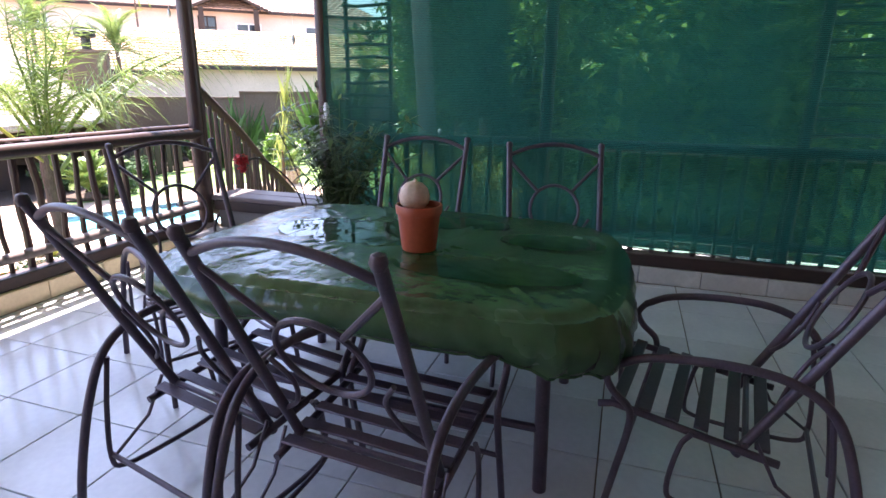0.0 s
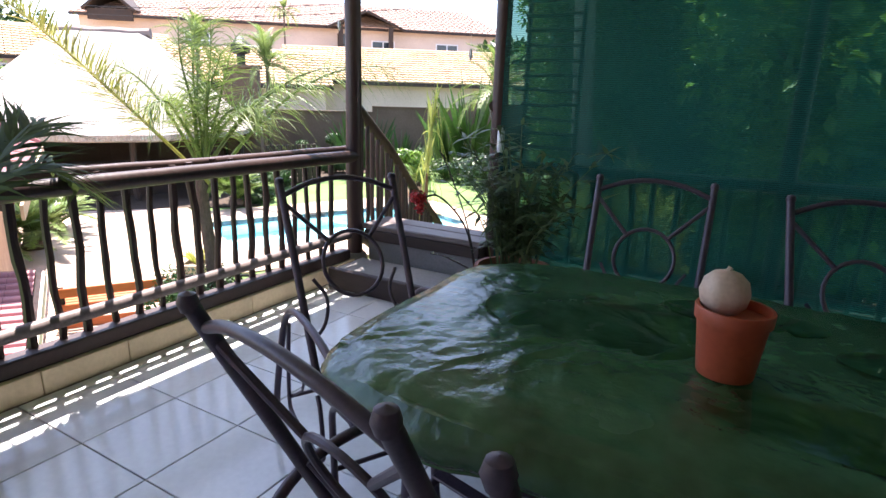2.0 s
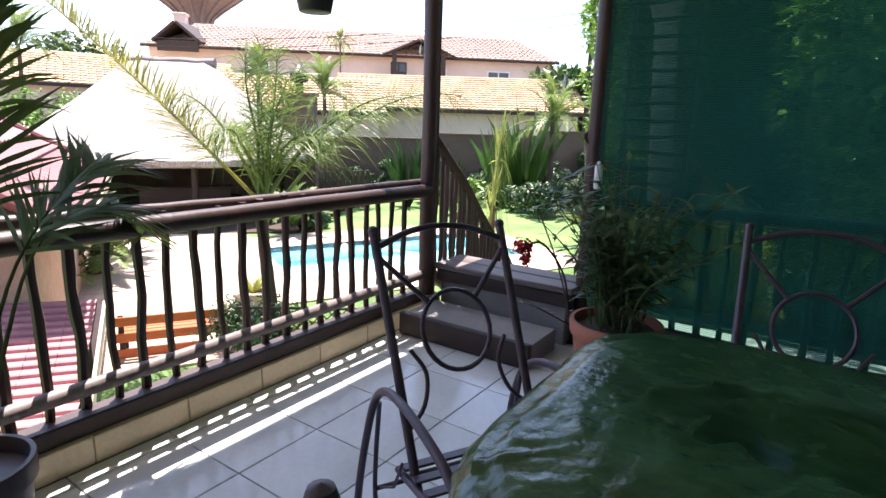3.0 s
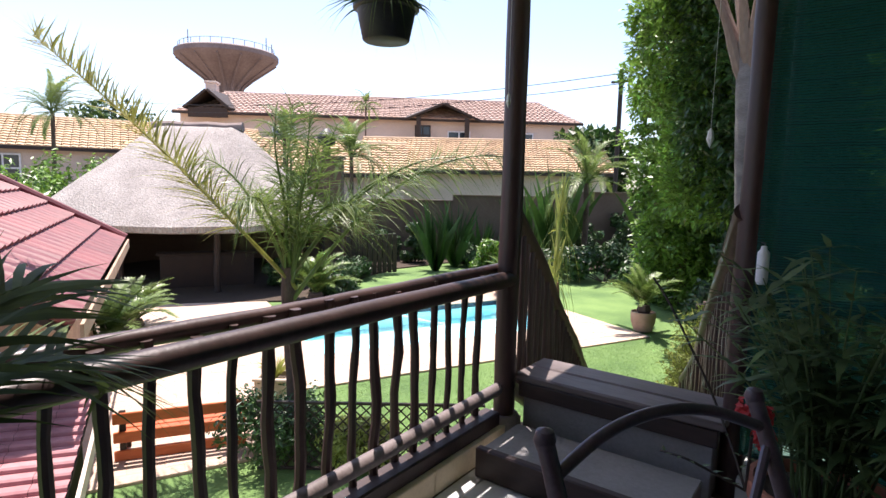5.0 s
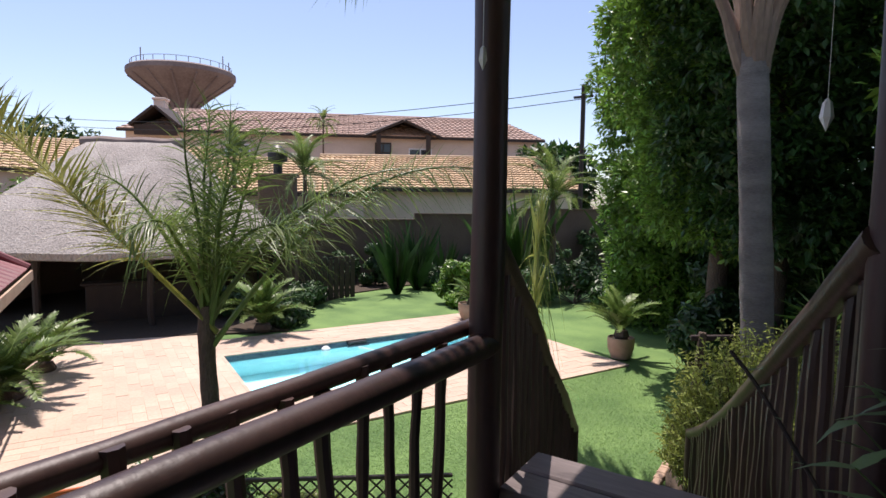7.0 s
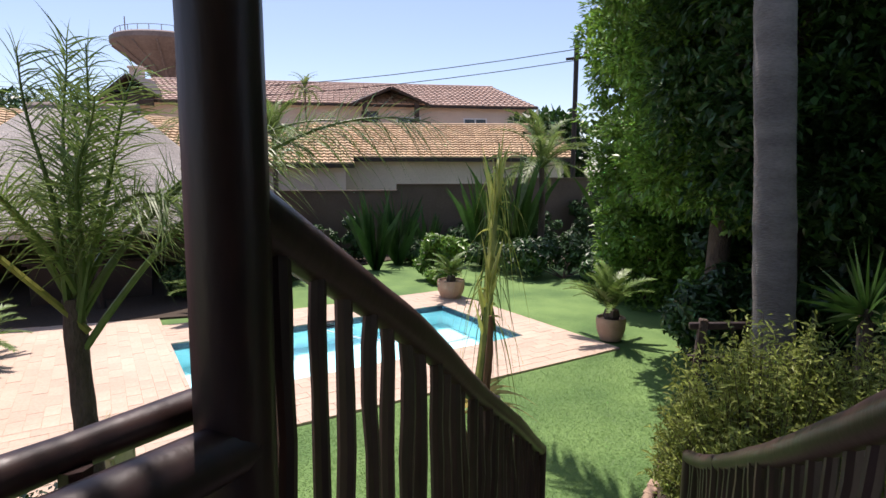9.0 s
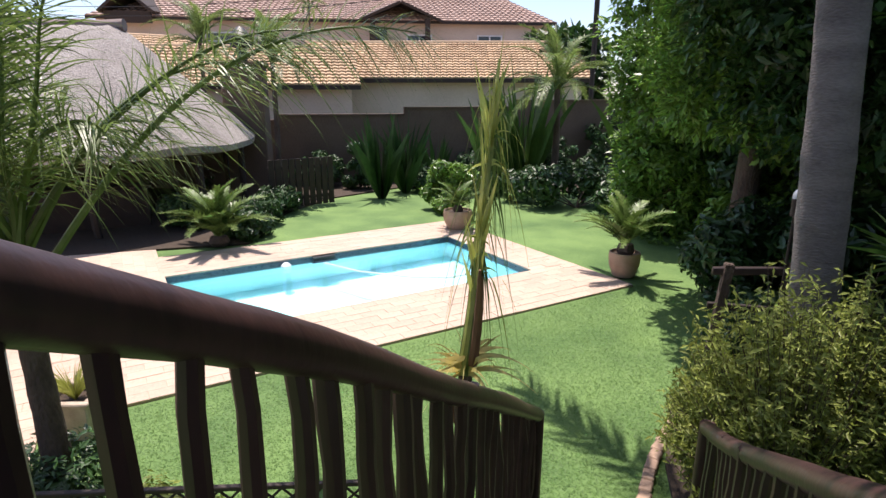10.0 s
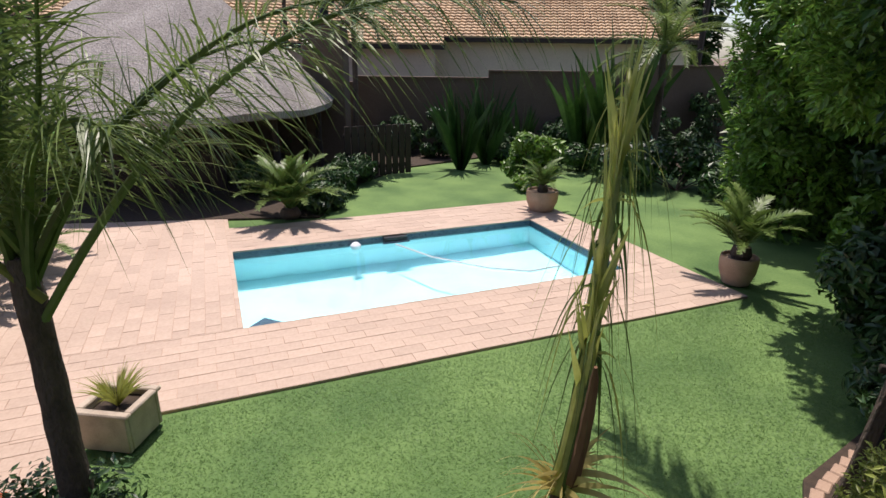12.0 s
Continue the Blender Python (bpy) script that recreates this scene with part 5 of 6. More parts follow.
def house(x, y, yaw, length, depth, eave, ridge, label, roof, rows, cols, windows=(), hip=0.0, wallm=HOUSE):
    h = thing("house", pose(x, y, G, 0, 0, yaw), label, "house")
    L, D = length / 2, depth
    w = Geo().box((0, D / 2, eave / 2), (length - 0.8, D - 0.8, eave))
    part("wall", w, wallm, h, smooth=False)
    if not hip:
        gb = Geo()
        for sx in (-1, 1):
            gb.add([(sx * (L - 0.4), 0.4, eave), (sx * (L - 0.4), D - 0.4, eave), (sx * (L - 0.4), D / 2, ridge - 0.1)], [(0, 1, 2) if sx < 0 else (2, 1, 0)])
        part("gable", gb, wallm, h, smooth=False)
    tiled_slope(h, (-L, -0.2, eave - 0.05), (L, -0.2, eave - 0.05), (-L + hip, D / 2, ridge), (L - hip, D / 2, ridge), roof, rows, cols)
    back = Geo().slab([(L, D + 0.2, eave - 0.05), (-L, D + 0.2, eave - 0.05), (-L + hip, D / 2, ridge), (L - hip, D / 2, ridge)], 0.1)
    part("back_roof", back, roof, h, smooth=False)
    if hip:
        for sx in (-1, 1):
            e = Geo()
            pts = [(sx * L, -0.2, eave - 0.05), (sx * L, D + 0.2, eave - 0.05), (sx * (L - hip), D / 2, ridge + 0.02)]
            e.add(pts, [(0, 1, 2) if sx > 0 else (2, 1, 0)])
            part("hip_end", e, roof, h, smooth=False)
    part("fascia", Geo().box((0, -0.22, eave - 0.12), (length, 0.05, 0.2), bevel=0.01), DARKWOOD, h)
    part("ridge_cap", Geo().tube([(-L + hip, D / 2, ridge + 0.02), (L - hip, D / 2, ridge + 0.02)], 0.14, 8), roof, h)
    for wx, wz, ww, wh in windows:
        wd = part("window", Geo().box((wx, 0.40, wz), (ww, 0.06, wh)), GLASSY, h, smooth=False)
        fr = Geo()
        for dx in (-ww / 2, 0, ww / 2):
            fr.box((wx + dx, 0.36, wz), (0.09, 0.08, wh + 0.1))
        for dz in (-wh / 2, 0, wh / 2):
            fr.box((wx, 0.355, wz + dz), (ww + 0.1, 0.08, 0.09))
        part("window_frame", fr, DARKWOOD if ww < 1.4 else WHITE, wd, smooth=False)
    return h


def at(az, d, ex=-1.44, ey=2.25):
    a = radians(az)
    return ex + d * math.sin(a), ey + d * math.cos(a)


# front row: long low house behind the wall, in two lengths
x, y = at(-32.5, 31.5)
house(x, y, 34, 15, 8, 4.05, 6.0, "low beige house with a pale tiled roof behind the wall", ROOFTAN, 14, 48)
x, y = at(-53, 30.0)
house(x, y, 46, 14, 7, 3.7, 5.5, "lower beige outbuilding with a pale tiled roof", ROOFTAN, 12, 46)
# second row: two-storey house
x, y = at(-42.6, 46)
h2 = house(x, y, 41, 33, 10, 8.5, 10.7, "two storey beige house with a faded red tiled roof", ROOFRED, 12, 70, ((3.2, 7.2, 1.2, 1.5), (6.2, 7.0, 1.8, 1.1), (11.5, 7.0, 1.8, 1.1), (-8, 7.0, 1.8, 1.1)), hip=2.5)
pg = Geo()
pg.slab([(1.8, -1.2, 8.2), (4.8, -1.2, 9.5), (4.8, 4.0, 9.9), (1.8, 2.0, 8.7)], -0.18)
pg.slab([(4.8, -1.2, 9.5), (7.8, -1.2, 8.2), (7.8, 2.0, 8.7), (4.8, 4.0, 9.9)], -0.18)
part("gablet", pg, DARKWOOD, h2, "dark timber balcony gable", smooth=False)
for px in (2.8, 6.7):
    part("balcony_post", Geo().box((px, -0.9, 7.0), (0.35, 0.35, 3.0)), DARKWOOD, h2, smooth=False)
part("balcony", Geo().box((4.8, -0.6, 5.6), (5, 1.2, 0.9)), HOUSE, h2, smooth=False)
part("gablet", Geo().slab([(-15.3, -1.0, 8.6), (-13.6, -1.0, 10.0), (-13.6, 4.5, 10.3), (-15.3, 4.5, 8.9)], -0.18).slab([(-13.6, -1.0, 10.0), (-11.9, -1.0, 8.6), (-11.9, 4.5, 8.9), (-13.6, 4.5, 10.3)], -0.18).prism([(-15.1, -0.7), (-12.1, -0.7), (-12.1, -0.5), (-15.1, -0.5)], 8.0, 8.75), DARKWOOD, h2, "dark timber gable", smooth=False)
part("chimney", Geo().box((-14.9, 4.6, 10.2), (0.9, 0.9, 2.4), bevel=0.05).box((-14.9, 4.6, 11.45), (1.1, 1.1, 0.2), bevel=0.05), HOUSE, h2, "pale plastered chimney")
# left row
x, y = at(-72, 40)
h3 = house(x, y, 66, 26, 9, 4.9, 6.9, "beige house with a pale tiled roof and dark gable", ROOFTAN, 12, 60, ((4.0, 3.6, 1.6, 1.6), (-2, 3.6, 1.6, 1.6)))
part("gablet", Geo().slab([(4.6, -1.4, 4.6), (7.4, -1.4, 6.0), (7.4, 3, 6.4), (4.6, 3, 5.0)], -0.2).slab([(7.4, -1.4, 6.0), (10.2, -1.4, 4.6), (10.2, 3, 5.0), (7.4, 3, 6.4)], -0.2), DARKWOOD, h3, "dark timber gable", smooth=False)


# ---- near red roof ----
def red_house():
    h = thing("red_roofed_house", Matrix(), "neighbouring wing with a dark red ribbed tile roof", "house")
    e0, e1 = Vector((-6.5, 3.88, 0.26)), Vector((-12.7, 7.05, 0.30))
    up = Vector((-0.46, -0.89, 0.58)) * 3.6
    rows, cols = 9, 22
    nrm = (e1 - e0).cross(up).normalized()
    nrm = nrm if nrm.z > 0 else -nrm
    for r in range(rows):
        g = Geo()
        for c in range(cols):
            A, B = e0.lerp(e1, c / cols) + up * (r / rows), e0.lerp(e1, (c + 1) / cols) + up * (r / rows)
            C, D = B + up * (1.05 / rows), A + up * (1.05 / rows)
            prof = [(0, 0.045), (0.2, 0.075), (0.42, 0.05), (0.7, 0.03), (1.0, 0.045)]
            low = [A.lerp(B, k) + nrm * (hh + 0.03) for k, hh in prof]
            top = [D.lerp(C, k) + nrm * hh * 0.6 for k, hh in prof]
            m = len(prof)
            g.add(low + top + [A, B], [(i, i + 1, m + i + 1, m + i) for i in range(m - 1)] + [(2 * m, 2 * m + 1, m - 1, 3, 2, 1, 0)])
        part("tile_course", g, REDMETAL, h, smooth=False)
    part("roof_deck", Geo().slab([e0, e1, e1 + up, e0 + up], 0.06 if (e1 - e0).cross(up).z > 0 else -0.06), DARKWOOD, h, smooth=False)
    part("fascia", Geo().slab([e0 + Vector((0.03, 0.06, 0.03)), e1 + Vector((0.03, 0.06, 0.03)), e1 + Vector((0.03, 0.06, -0.13)), e0 + Vector((0.03, 0.06, -0.13))], 0.03), TANPOT, h, "pale fascia board", smooth=False)
    part("verge_cap", Geo().tube([e1 + nrm * 0.08, e1 + up + nrm * 0.08], 0.07, 8), REDMETAL, h)
    part("verge_cap", Geo().tube([e0 + nrm * 0.08, e0 + up + nrm * 0.08], 0.07, 8), REDMETAL, h)
    inn = Vector((-0.46, -0.89, 0)) * 0.5
    a, b_ = e0 + inn, e1 + inn
    a, b_ = a.lerp(b_, 0.06), a.lerp(b_, 0.94)
    part("wall", Geo().prism([(a.x, a.y), (b_.x, b_.y), (b_.x - 2.2, b_.y - 4.2), (a.x - 2.2, a.y - 4.2)], G, 0.28), TANPOT, h, "reddish face brick wall", smooth=False)
    return h


red_house()


def lean_to():
    h = thing("lean_to_roof", Matrix(), "small pink ribbed tile roof below the veranda", "roof")
    a, b_ = Vector((-4.95, 3.10, -0.93)), Vector((-6.85, 4.15, -0.55))
    back = Vector((-0.75, -1.5, 0.12)) * 1.7
    nrm = (b_ - a).cross(back).normalized()
    nrm = nrm if nrm.z > 0 else -nrm
    rows, cols = 15, 12
    st = (b_ - a) * (1.06 / rows)
    lip = [(0.0, 0.030), (0.06, 0.052), (0.18, 0.062), (0.5, 0.045), (1.0, 0.020)]
    for r in range(rows):
        g = Geo()
        for c in range(cols):
            A = a.lerp(b_, r / rows) + back * (c / cols)
            B = a.lerp(b_, r / rows) + back * ((c + 0.985) / cols)
            lo = [A + st * k + nrm * hh for k, hh in lip]
            hi = [B + st * k + nrm * hh for k, hh in lip]
            m = len(lip)
            g.add(lo + hi + [A, B], [(i, i + 1, m + i + 1, m + i) for i in range(m - 1)] + [(2 * m, 0, m, 2 * m + 1)])
        part("tile_course", g, PINKROOF, h, smooth=False)
    part("roof_deck", Geo().slab([a, b_, b_ + back, a + back], 0.05 if (b_ - a).cross(back).z > 0 else -0.05), DARKWOOD, h, smooth=False)
    off = Vector((0.03, 0.05, 0))
    part("verge_board", Geo().slab([a + off, b_ + off, b_ + off - Vector((0, 0, 0.14)), a + off - Vector((0, 0, 0.14))], 0.03), HOUSE, h, "pale verge board", smooth=False)
    for p in (a, b_):
        part("support", Geo().box((p.x - 0.1, p.y - 0.15, (p.z + G) / 2 - 0.04), (0.12, 0.12, p.z - G - 0.06)), DARKWOOD, h, smooth=False)
    return h


lean_to()


def slat_bench():
    h = thing("plank_bench", pose(-7.41, 5.30, G, 0, 0, 58), "orange varnished plank bench below the veranda", "bench")
    for k, z in enumerate((0.09, 0.32, 0.55)):
        part("back_slat", Geo().box((0, -0.02 * k, z), (1.42, 0.035, 0.13), bevel=0.01), ORANGE, h)
    for k in range(3):
        part("seat_slat", Geo().box((0, 0.10 + 0.12 * k, 0.34), (1.36, 0.10, 0.03), bevel=0.008), ORANGE, h)
    for x in (-0.62, 0.62):
        part("end_frame", Geo().box((x, 0.03, 0.31), (0.07, 0.05, 0.62), bevel=0.01).box((x, 0.36, 0.16), (0.07, 0.05, 0.32), bevel=0.01).box((x, 0.2, 0.30), (0.06, 0.36, 0.05), bevel=0.01), DARKWOOD, h)
    return h


slat_bench()


def lattice():
    a, b_ = Vector((-6.45, 5.65, G)), Vector((-4.4, 7.2, G))
    d = (b_ - a)
    L = d.length
    h = thing("lattice_fence", Matrix.Translation(a) @ Matrix.Rotation(math.atan2(d.y, d.x), 4, 'Z'), "dark diamond lattice fence at the foot of the veranda", "fence")
    H, st = 0.78, 0.13
    k = -H
    while k < L:
        for sgn in (1, -1):
            x0, z0, x1, z1 = (k, 0, k + H, H) if sgn > 0 else (k, H, k + H, 0)
            if x0 < 0:
                z0 = z0 + (0 - x0) * (z1 - z0) / (x1 - x0)
                x0 = 0
            if x1 > L:
                z1 = z0 + (L - x0) * (z1 - z0) / (x1 - x0)
                x1 = L
            if x1 - x0 > 0.02:
                part("lath", Geo().tube([(x0, 0.008 * sgn, z0), (x1, 0.008 * sgn, z1)], 0.009, 5), DARKWOOD, h)
        k += st
    part("top_rail", Geo().box((L / 2, 0, H + 0.015), (L, 0.04, 0.03), bevel=0.005), DARKWOOD, h)
    part("bottom_rail", Geo().box((L / 2, 0, 0.02), (L, 0.04, 0.03), bevel=0.005), DARKWOOD, h)
    return h


lattice()


def planter():
    h = thing("stone_planter", pose(-7.92, 7.0, G + 0.03, 0, 0, 35) @ Matrix.Diagonal((0.78, 0.78, 0.85, 1)), "square cast stone planter on the edge of the paving", "planter")
    g = Geo()
    for x, y, sx, sy in ((0, -0.27, 0.6, 0.06), (0, 0.27, 0.6, 0.06), (-0.27, 0, 0.06, 0.48), (0.27, 0, 0.06, 0.48)):
        g.box((x, y, 0.21), (sx, sy, 0.42), bevel=0.012)
    part("body", g, STONEPOT, h)
    part("rim", Geo().box((0, -0.27, 0.435), (0.68, 0.10, 0.05), bevel=0.015).box((0, 0.27, 0.435), (0.68, 0.10, 0.05), bevel=0.015).box((-0.29, 0, 0.435), (0.10, 0.46, 0.05), bevel=0.015).box((0.29, 0, 0.435), (0.10, 0.46, 0.05), bevel=0.015), STONEPOT, h)
    part("soil", Geo().box((0, 0, 0.19), (0.48, 0.48, 0.36)), SOIL, h, smooth=False)
    return h


planter()
strap_plant(-7.92, 7.0, G + 0.34, 120, 0.5, 12, "grassy plant spilling over the stone planter", REED, 0.02)


# ---- water tower ----
def water_tower():
    x, y = at(-57.3, 200)
    t = thing("water_tower", Matrix.Translation((x, y, G)), "concrete water tower with a wide conical bowl", "water tower")
    prof = [(4.6, 0), (4.0, 22), (3.8, 31.0), (4.5, 33.0), (7.5, 35.6), (12.6, 39.2), (15.4, 41.2), (16.0, 41.9), (16.0, 43.2), (15.3, 43.7), (10, 44.4), (0, 45)]
    part("bowl", Geo().lathe(prof, seg=48), CONCRETE, t)
    rail = Geo()
    for i in range(28):
        a = 2 * math.pi * i / 28
        rail.tube([(14.6 * math.cos(a), 14.6 * math.sin(a), 43), (14.6 * math.cos(a), 14.6 * math.sin(a), 45.4)], 0.10, 4)
    rail.tube([(14.6 * math.cos(2 * math.pi * i / 40), 14.6 * math.sin(2 * math.pi * i / 40), 45.4) for i in range(41)], 0.08, 4)
    part("guard_rail", rail, CONCRETE, t)
    for i in range(14):
        a = 2 * math.pi * (i + 0.3) / 14
        part("rib", Geo().tube([(r * math.cos(a), r * math.sin(a), z) for r, z in ((4.0, 31.0), (4.8, 33.0), (7.7, 35.5), (12.7, 39.1), (15.3, 41.0))], [0.5, 0.5, 0.45, 0.4, 0.3], 5), CONCRETE, t)
    for dx, dy, hh in ((-8.5, -8.5, 6.5), (-9.5, -6, 3.5), (9.5, 8.0, 5.0), (11, 9, 3)):
        part("antenna", Geo().tube([(dx, dy, 43), (dx, dy, 43 + hh + 1)], 0.16, 5), CONCRETE, t)
    return t


water_tower()


# ---- veranda plants and small things ----
def bamboo_pot():
    p = flower_pot("plant_pot", Matrix.Translation((-1.24, 4.58, 0.001)), 0.265, 0.40, CLAYPOT, "large terracotta pot on the floor by the net post")
    part("soil", Geo().lathe([(0.23, 0.33), (0.22, 0.355), (0.0, 0.37)], seg=24), SOIL, p)
    b = thing("potted_bamboo", Matrix.Translation((-1.24, 4.58, 0.36)), "bushy bamboo like plant with narrow leaves in a terracotta pot", "plant")
    rnd = random.Random(9)
    for k in range(56):
        a = rnd.uniform(0, 6.28)
        r0, r1 = rnd.uniform(0, 0.14), rnd.uniform(0.05, 0.42)
        h = rnd.uniform(0.45, 0.98)
        pts = [Vector((math.cos(a) * r0, math.sin(a) * r0, 0)), Vector((math.cos(a) * (r0 + r1) * 0.45, math.sin(a) * (r0 + r1) * 0.45, h * 0.55)), Vector((math.cos(a) * (r0 + r1), math.sin(a) * (r0 + r1), h))]
        pts = curve(pts, 4)
        part("cane", Geo().tube(pts, [0.0055 - 0.0004 * i for i in range(len(pts))], 5), BAMBOO, b)
        g = Geo()
        for j in range(22):
            q = pts[rnd.randint(2, len(pts) - 1)]
            aa = rnd.uniform(0, 6.28)
            l = rnd.uniform(0.09, 0.19)
            g.blade(q, q + Vector((math.cos(aa) * l, math.sin(aa) * l, rnd.uniform(-0.02, 0.09))), rnd.uniform(0.022, 0.038), (0, 0, 1), droop=rnd.uniform(0.01, 0.07), n=3)
        part("foliage", g, BAMBOO, b)
    return p


bamboo_pot()


def thorn_plant():
    p = thing("crown_of_thorns", Matrix.Translation((-1.50, 4.52, 0.33)), "thorny stems with small red flowers leaning out of the pot", "plant")
    stems = (((0, 0, 0), (0.03, -0.23, 0.36), (0.07, -0.64, 0.62), (0.10, -0.92, 0.65)), ((0, 0, 0), (-0.08, 0.10, 0.14), (-0.22, 0.22, 0.36), (-0.42, 0.32, 0.66), (-0.52, 0.36, 0.78)), ((0, 0, 0), (-0.1, -0.06, 0.06), (-0.22, -0.08, 0.10), (-0.33, -0.05, 0.09)))
    for k, s in enumerate(stems):
        pts = curve(s, 6)
        g = Geo().tube(pts, 0.006, 6)
        for i in range(1, len(pts) - 1):
            g.tube([pts[i], pts[i] + Vector((math.cos(i * 2.1), math.sin(i * 2.1), 0.3)) * 0.014], [0.002, 0.0003], 4)
        part("stem", g, DARKWOOD, p)
        lf = Geo()
        rnd = random.Random(k)
        for i in range(3, len(pts), 2):
            a = rnd.uniform(0, 6.28)
            lf.blade(pts[i], pts[i] + Vector((math.cos(a) * 0.05, math.sin(a) * 0.05, 0.02)), 0.016, (0, 0, 1), 0.01, 3)
        part("foliage", lf, BAMBOO, p)
    fl = leaf_cloud(Geo(), [(0.10, -0.92, 0.66, 0.045, 0.045, 0.04), (0.13, -0.95, 0.61, 0.03, 0.03, 0.03)], 220, 0.024, 5, 1.0)
    part("flower_head", fl, RED, p, "cluster of small red flowers", smooth=False)
    return p


thorn_plant()


def corner_palm():
    flower_pot("plant_pot", Matrix.Translation((-2.46, 1.86, 0.001)), 0.19, 0.40, DARKPOT, "dark brown plastic pot on the veranda floor")
    p = thing("potted_palm", Matrix.Translation((-2.46, 1.86, 0.34)), "potted palm with arching dark fronds beside the railing", "plant")
    tips = ((-0.30, 0.80, 0.66, 0.42), (-0.10, 0.62, 0.98, 0.30), (-0.34, 0.42, 1.75, 0.12), (-0.5, -0.15, 1.0, 0.2), (0.15, -0.5, 1.1, 0.2))
    for k, (x, y, z, bow) in enumerate(tips):
        part("frond", frond_between((0, 0, 0), (x, y, z), bow, 34, 0.36, 0.020, 0.25, k + 7, 0.009, 0.42, 0.1, 0.25), FRONDDARK, p)
    return p


FRONDDARK = mat("dark palm frond", (0.035, 0.060, 0.018), (0.105, 0.145, 0.045), rough=0.62, scale=3, fine=20, bump=0.0, per_object=0.3, trans=0.2, spec=0.2)
corner_palm()


def hanging_pot():
    p = thing("hanging_pot", Matrix.Translation((-2.58, 3.5, 2.03)), "black plastic hanging pot with trailing spiky leaves", "hanging pot")
    part("body", Geo().lathe([(0.075, 0.0), (0.08, 0.004), (0.10, 0.10), (0.113, 0.105), (0.113, 0.125), (0.10, 0.125), (0.095, 0.11), (0.0, 0.11)], seg=24), BLACK, p)
    for k in range(3):
        a = k * 2.094
        part("hanger_wire", Geo().tube([(0.105 * math.cos(a), 0.105 * math.sin(a), 0.11), (0.0, 0.0, 0.97)], 0.0022, 5), BLACK, p)
    g = Geo()
    rnd = random.Random(3)
    for _ in range(40):
        a = rnd.uniform(0, 6.28)
        l = rnd.uniform(0.12, 0.26)
        g.blade((0, 0, 0.12), (math.cos(a) * l, math.sin(a) * l, 0.12 + rnd.uniform(0.05, 0.2)), 0.010, (math.sin(a), -math.cos(a), 0.4), droop=rnd.uniform(0.08, 0.26), n=5)
    for _ in range(26):
        a = rnd.uniform(0, 6.28)
        l = rnd.uniform(0.16, 0.24)
        g.blade((math.cos(a) * 0.08, math.sin(a) * 0.08, 0.12), (math.cos(a) * l, math.sin(a) * l, 0.16), 0.008, (math.sin(a), -math.cos(a), 0.4), droop=rnd.uniform(0.10, 0.24), n=7)
    part("foliage", g, CYCAD, p)
    return p


hanging_pot()
lamp = thing("post_lantern", Matrix.Translation((-1.56, 4.97, 1.12)), "white cylindrical lantern hung on the post beside the net", "lantern")
part("body", Geo().lathe([(0.0, 0.0), (0.022, 0.002), (0.026, 0.02), (0.026, 0.15), (0.014, 0.165), (0.012, 0.18), (0.0, 0.182)], seg=16), WHITE, lamp)
part("bracket", Geo().tube([(0.0, 0, 0.175), (0.0, 0.03, 0.19), (-0.02, 0.075, 0.19)], 0.004, 6), BLACK, lamp)


def crystal(x, y, z, s, top):
    c = thing("crystal_pendant", Matrix.Translation((x, y, z)), "clear faceted crystal pendant hanging on a thread", "pendant")
    part("drop", Geo().lathe([(0.0, -0.05 * s), (0.018 * s, -0.01 * s), (0.012 * s, 0.03 * s), (0.0, 0.045 * s)], seg=6), WHITE, c, smooth=False)
    part("thread", Geo().tube([(0, 0, 0.04 * s), (0, 0, top - z)], 0.0012, 4), WHITE, c)


crystal(-1.82, 4.94, 1.80, 1.0, 3.0)
crystal(-2.70, 4.55, 1.98, 0.8, 3.0)


# garden edges
bd = thing("low_fence", pose(-2.90, 10.45, G, 0, 0, 20) @ Matrix.Diagonal((0.8, 1, 1.06, 1)), "weathered low timber rail fence among the shrubs", "fence")
part("top_rail", Geo().box((0.55, 0, 1.56), (1.2, 0.05, 0.07), pose(0, 0, 0, 0, -3).to_3x3(), 0.01), BEAM, bd)
part("post", Geo().box((0.04, 0, 0.8), (0.11, 0.07, 1.62), pose(0, 0, 0, 0, 6).to_3x3(), 0.012), TRUNK, bd, "leaning post")
part("lower_rail", Geo().box((0.55, 0.03, 1.2), (1.2, 0.04, 0.06), bevel=0.008), DARKWOOD, bd)
part("post", Geo().box((1.1, 0, 0.78), (0.09, 0.07, 1.56), bevel=0.01), DARKWOOD, bd)
brk = tagged(new("bed_kerb"), "row of terracotta edging bricks round the shrub bed", kind="structure")
for k in range(22):
    t = k / 21
    x = -2.85 - 0.35 * math.sin(t * 2.6) + 0.15 * t
    y = 8.1 + 3.3 * t
    part("edging_brick", Geo().box((0, 0, 0.015), (0.10, 0.15, 0.07), bevel=0.01), TANPOT, brk, m=pose(x, y, G + 0.008, 0, 0, 8 * math.sin(k)), smooth=False)
hs = Geo().tube(curve([(-2.62, 8.55, G + 0.02), (-2.72, 8.62, G + 0.06), (-2.80, 8.5, G + 0.09), (-2.76, 8.35, G + 0.06), (-2.6, 8.2, G + 0.03), (-2.45, 8.25, G + 0.03)], 6), 0.014, 8)
tagged(part("garden_hose", hs, STONEPOT), "pale garden hose looped on the soil by the stair", "hose")

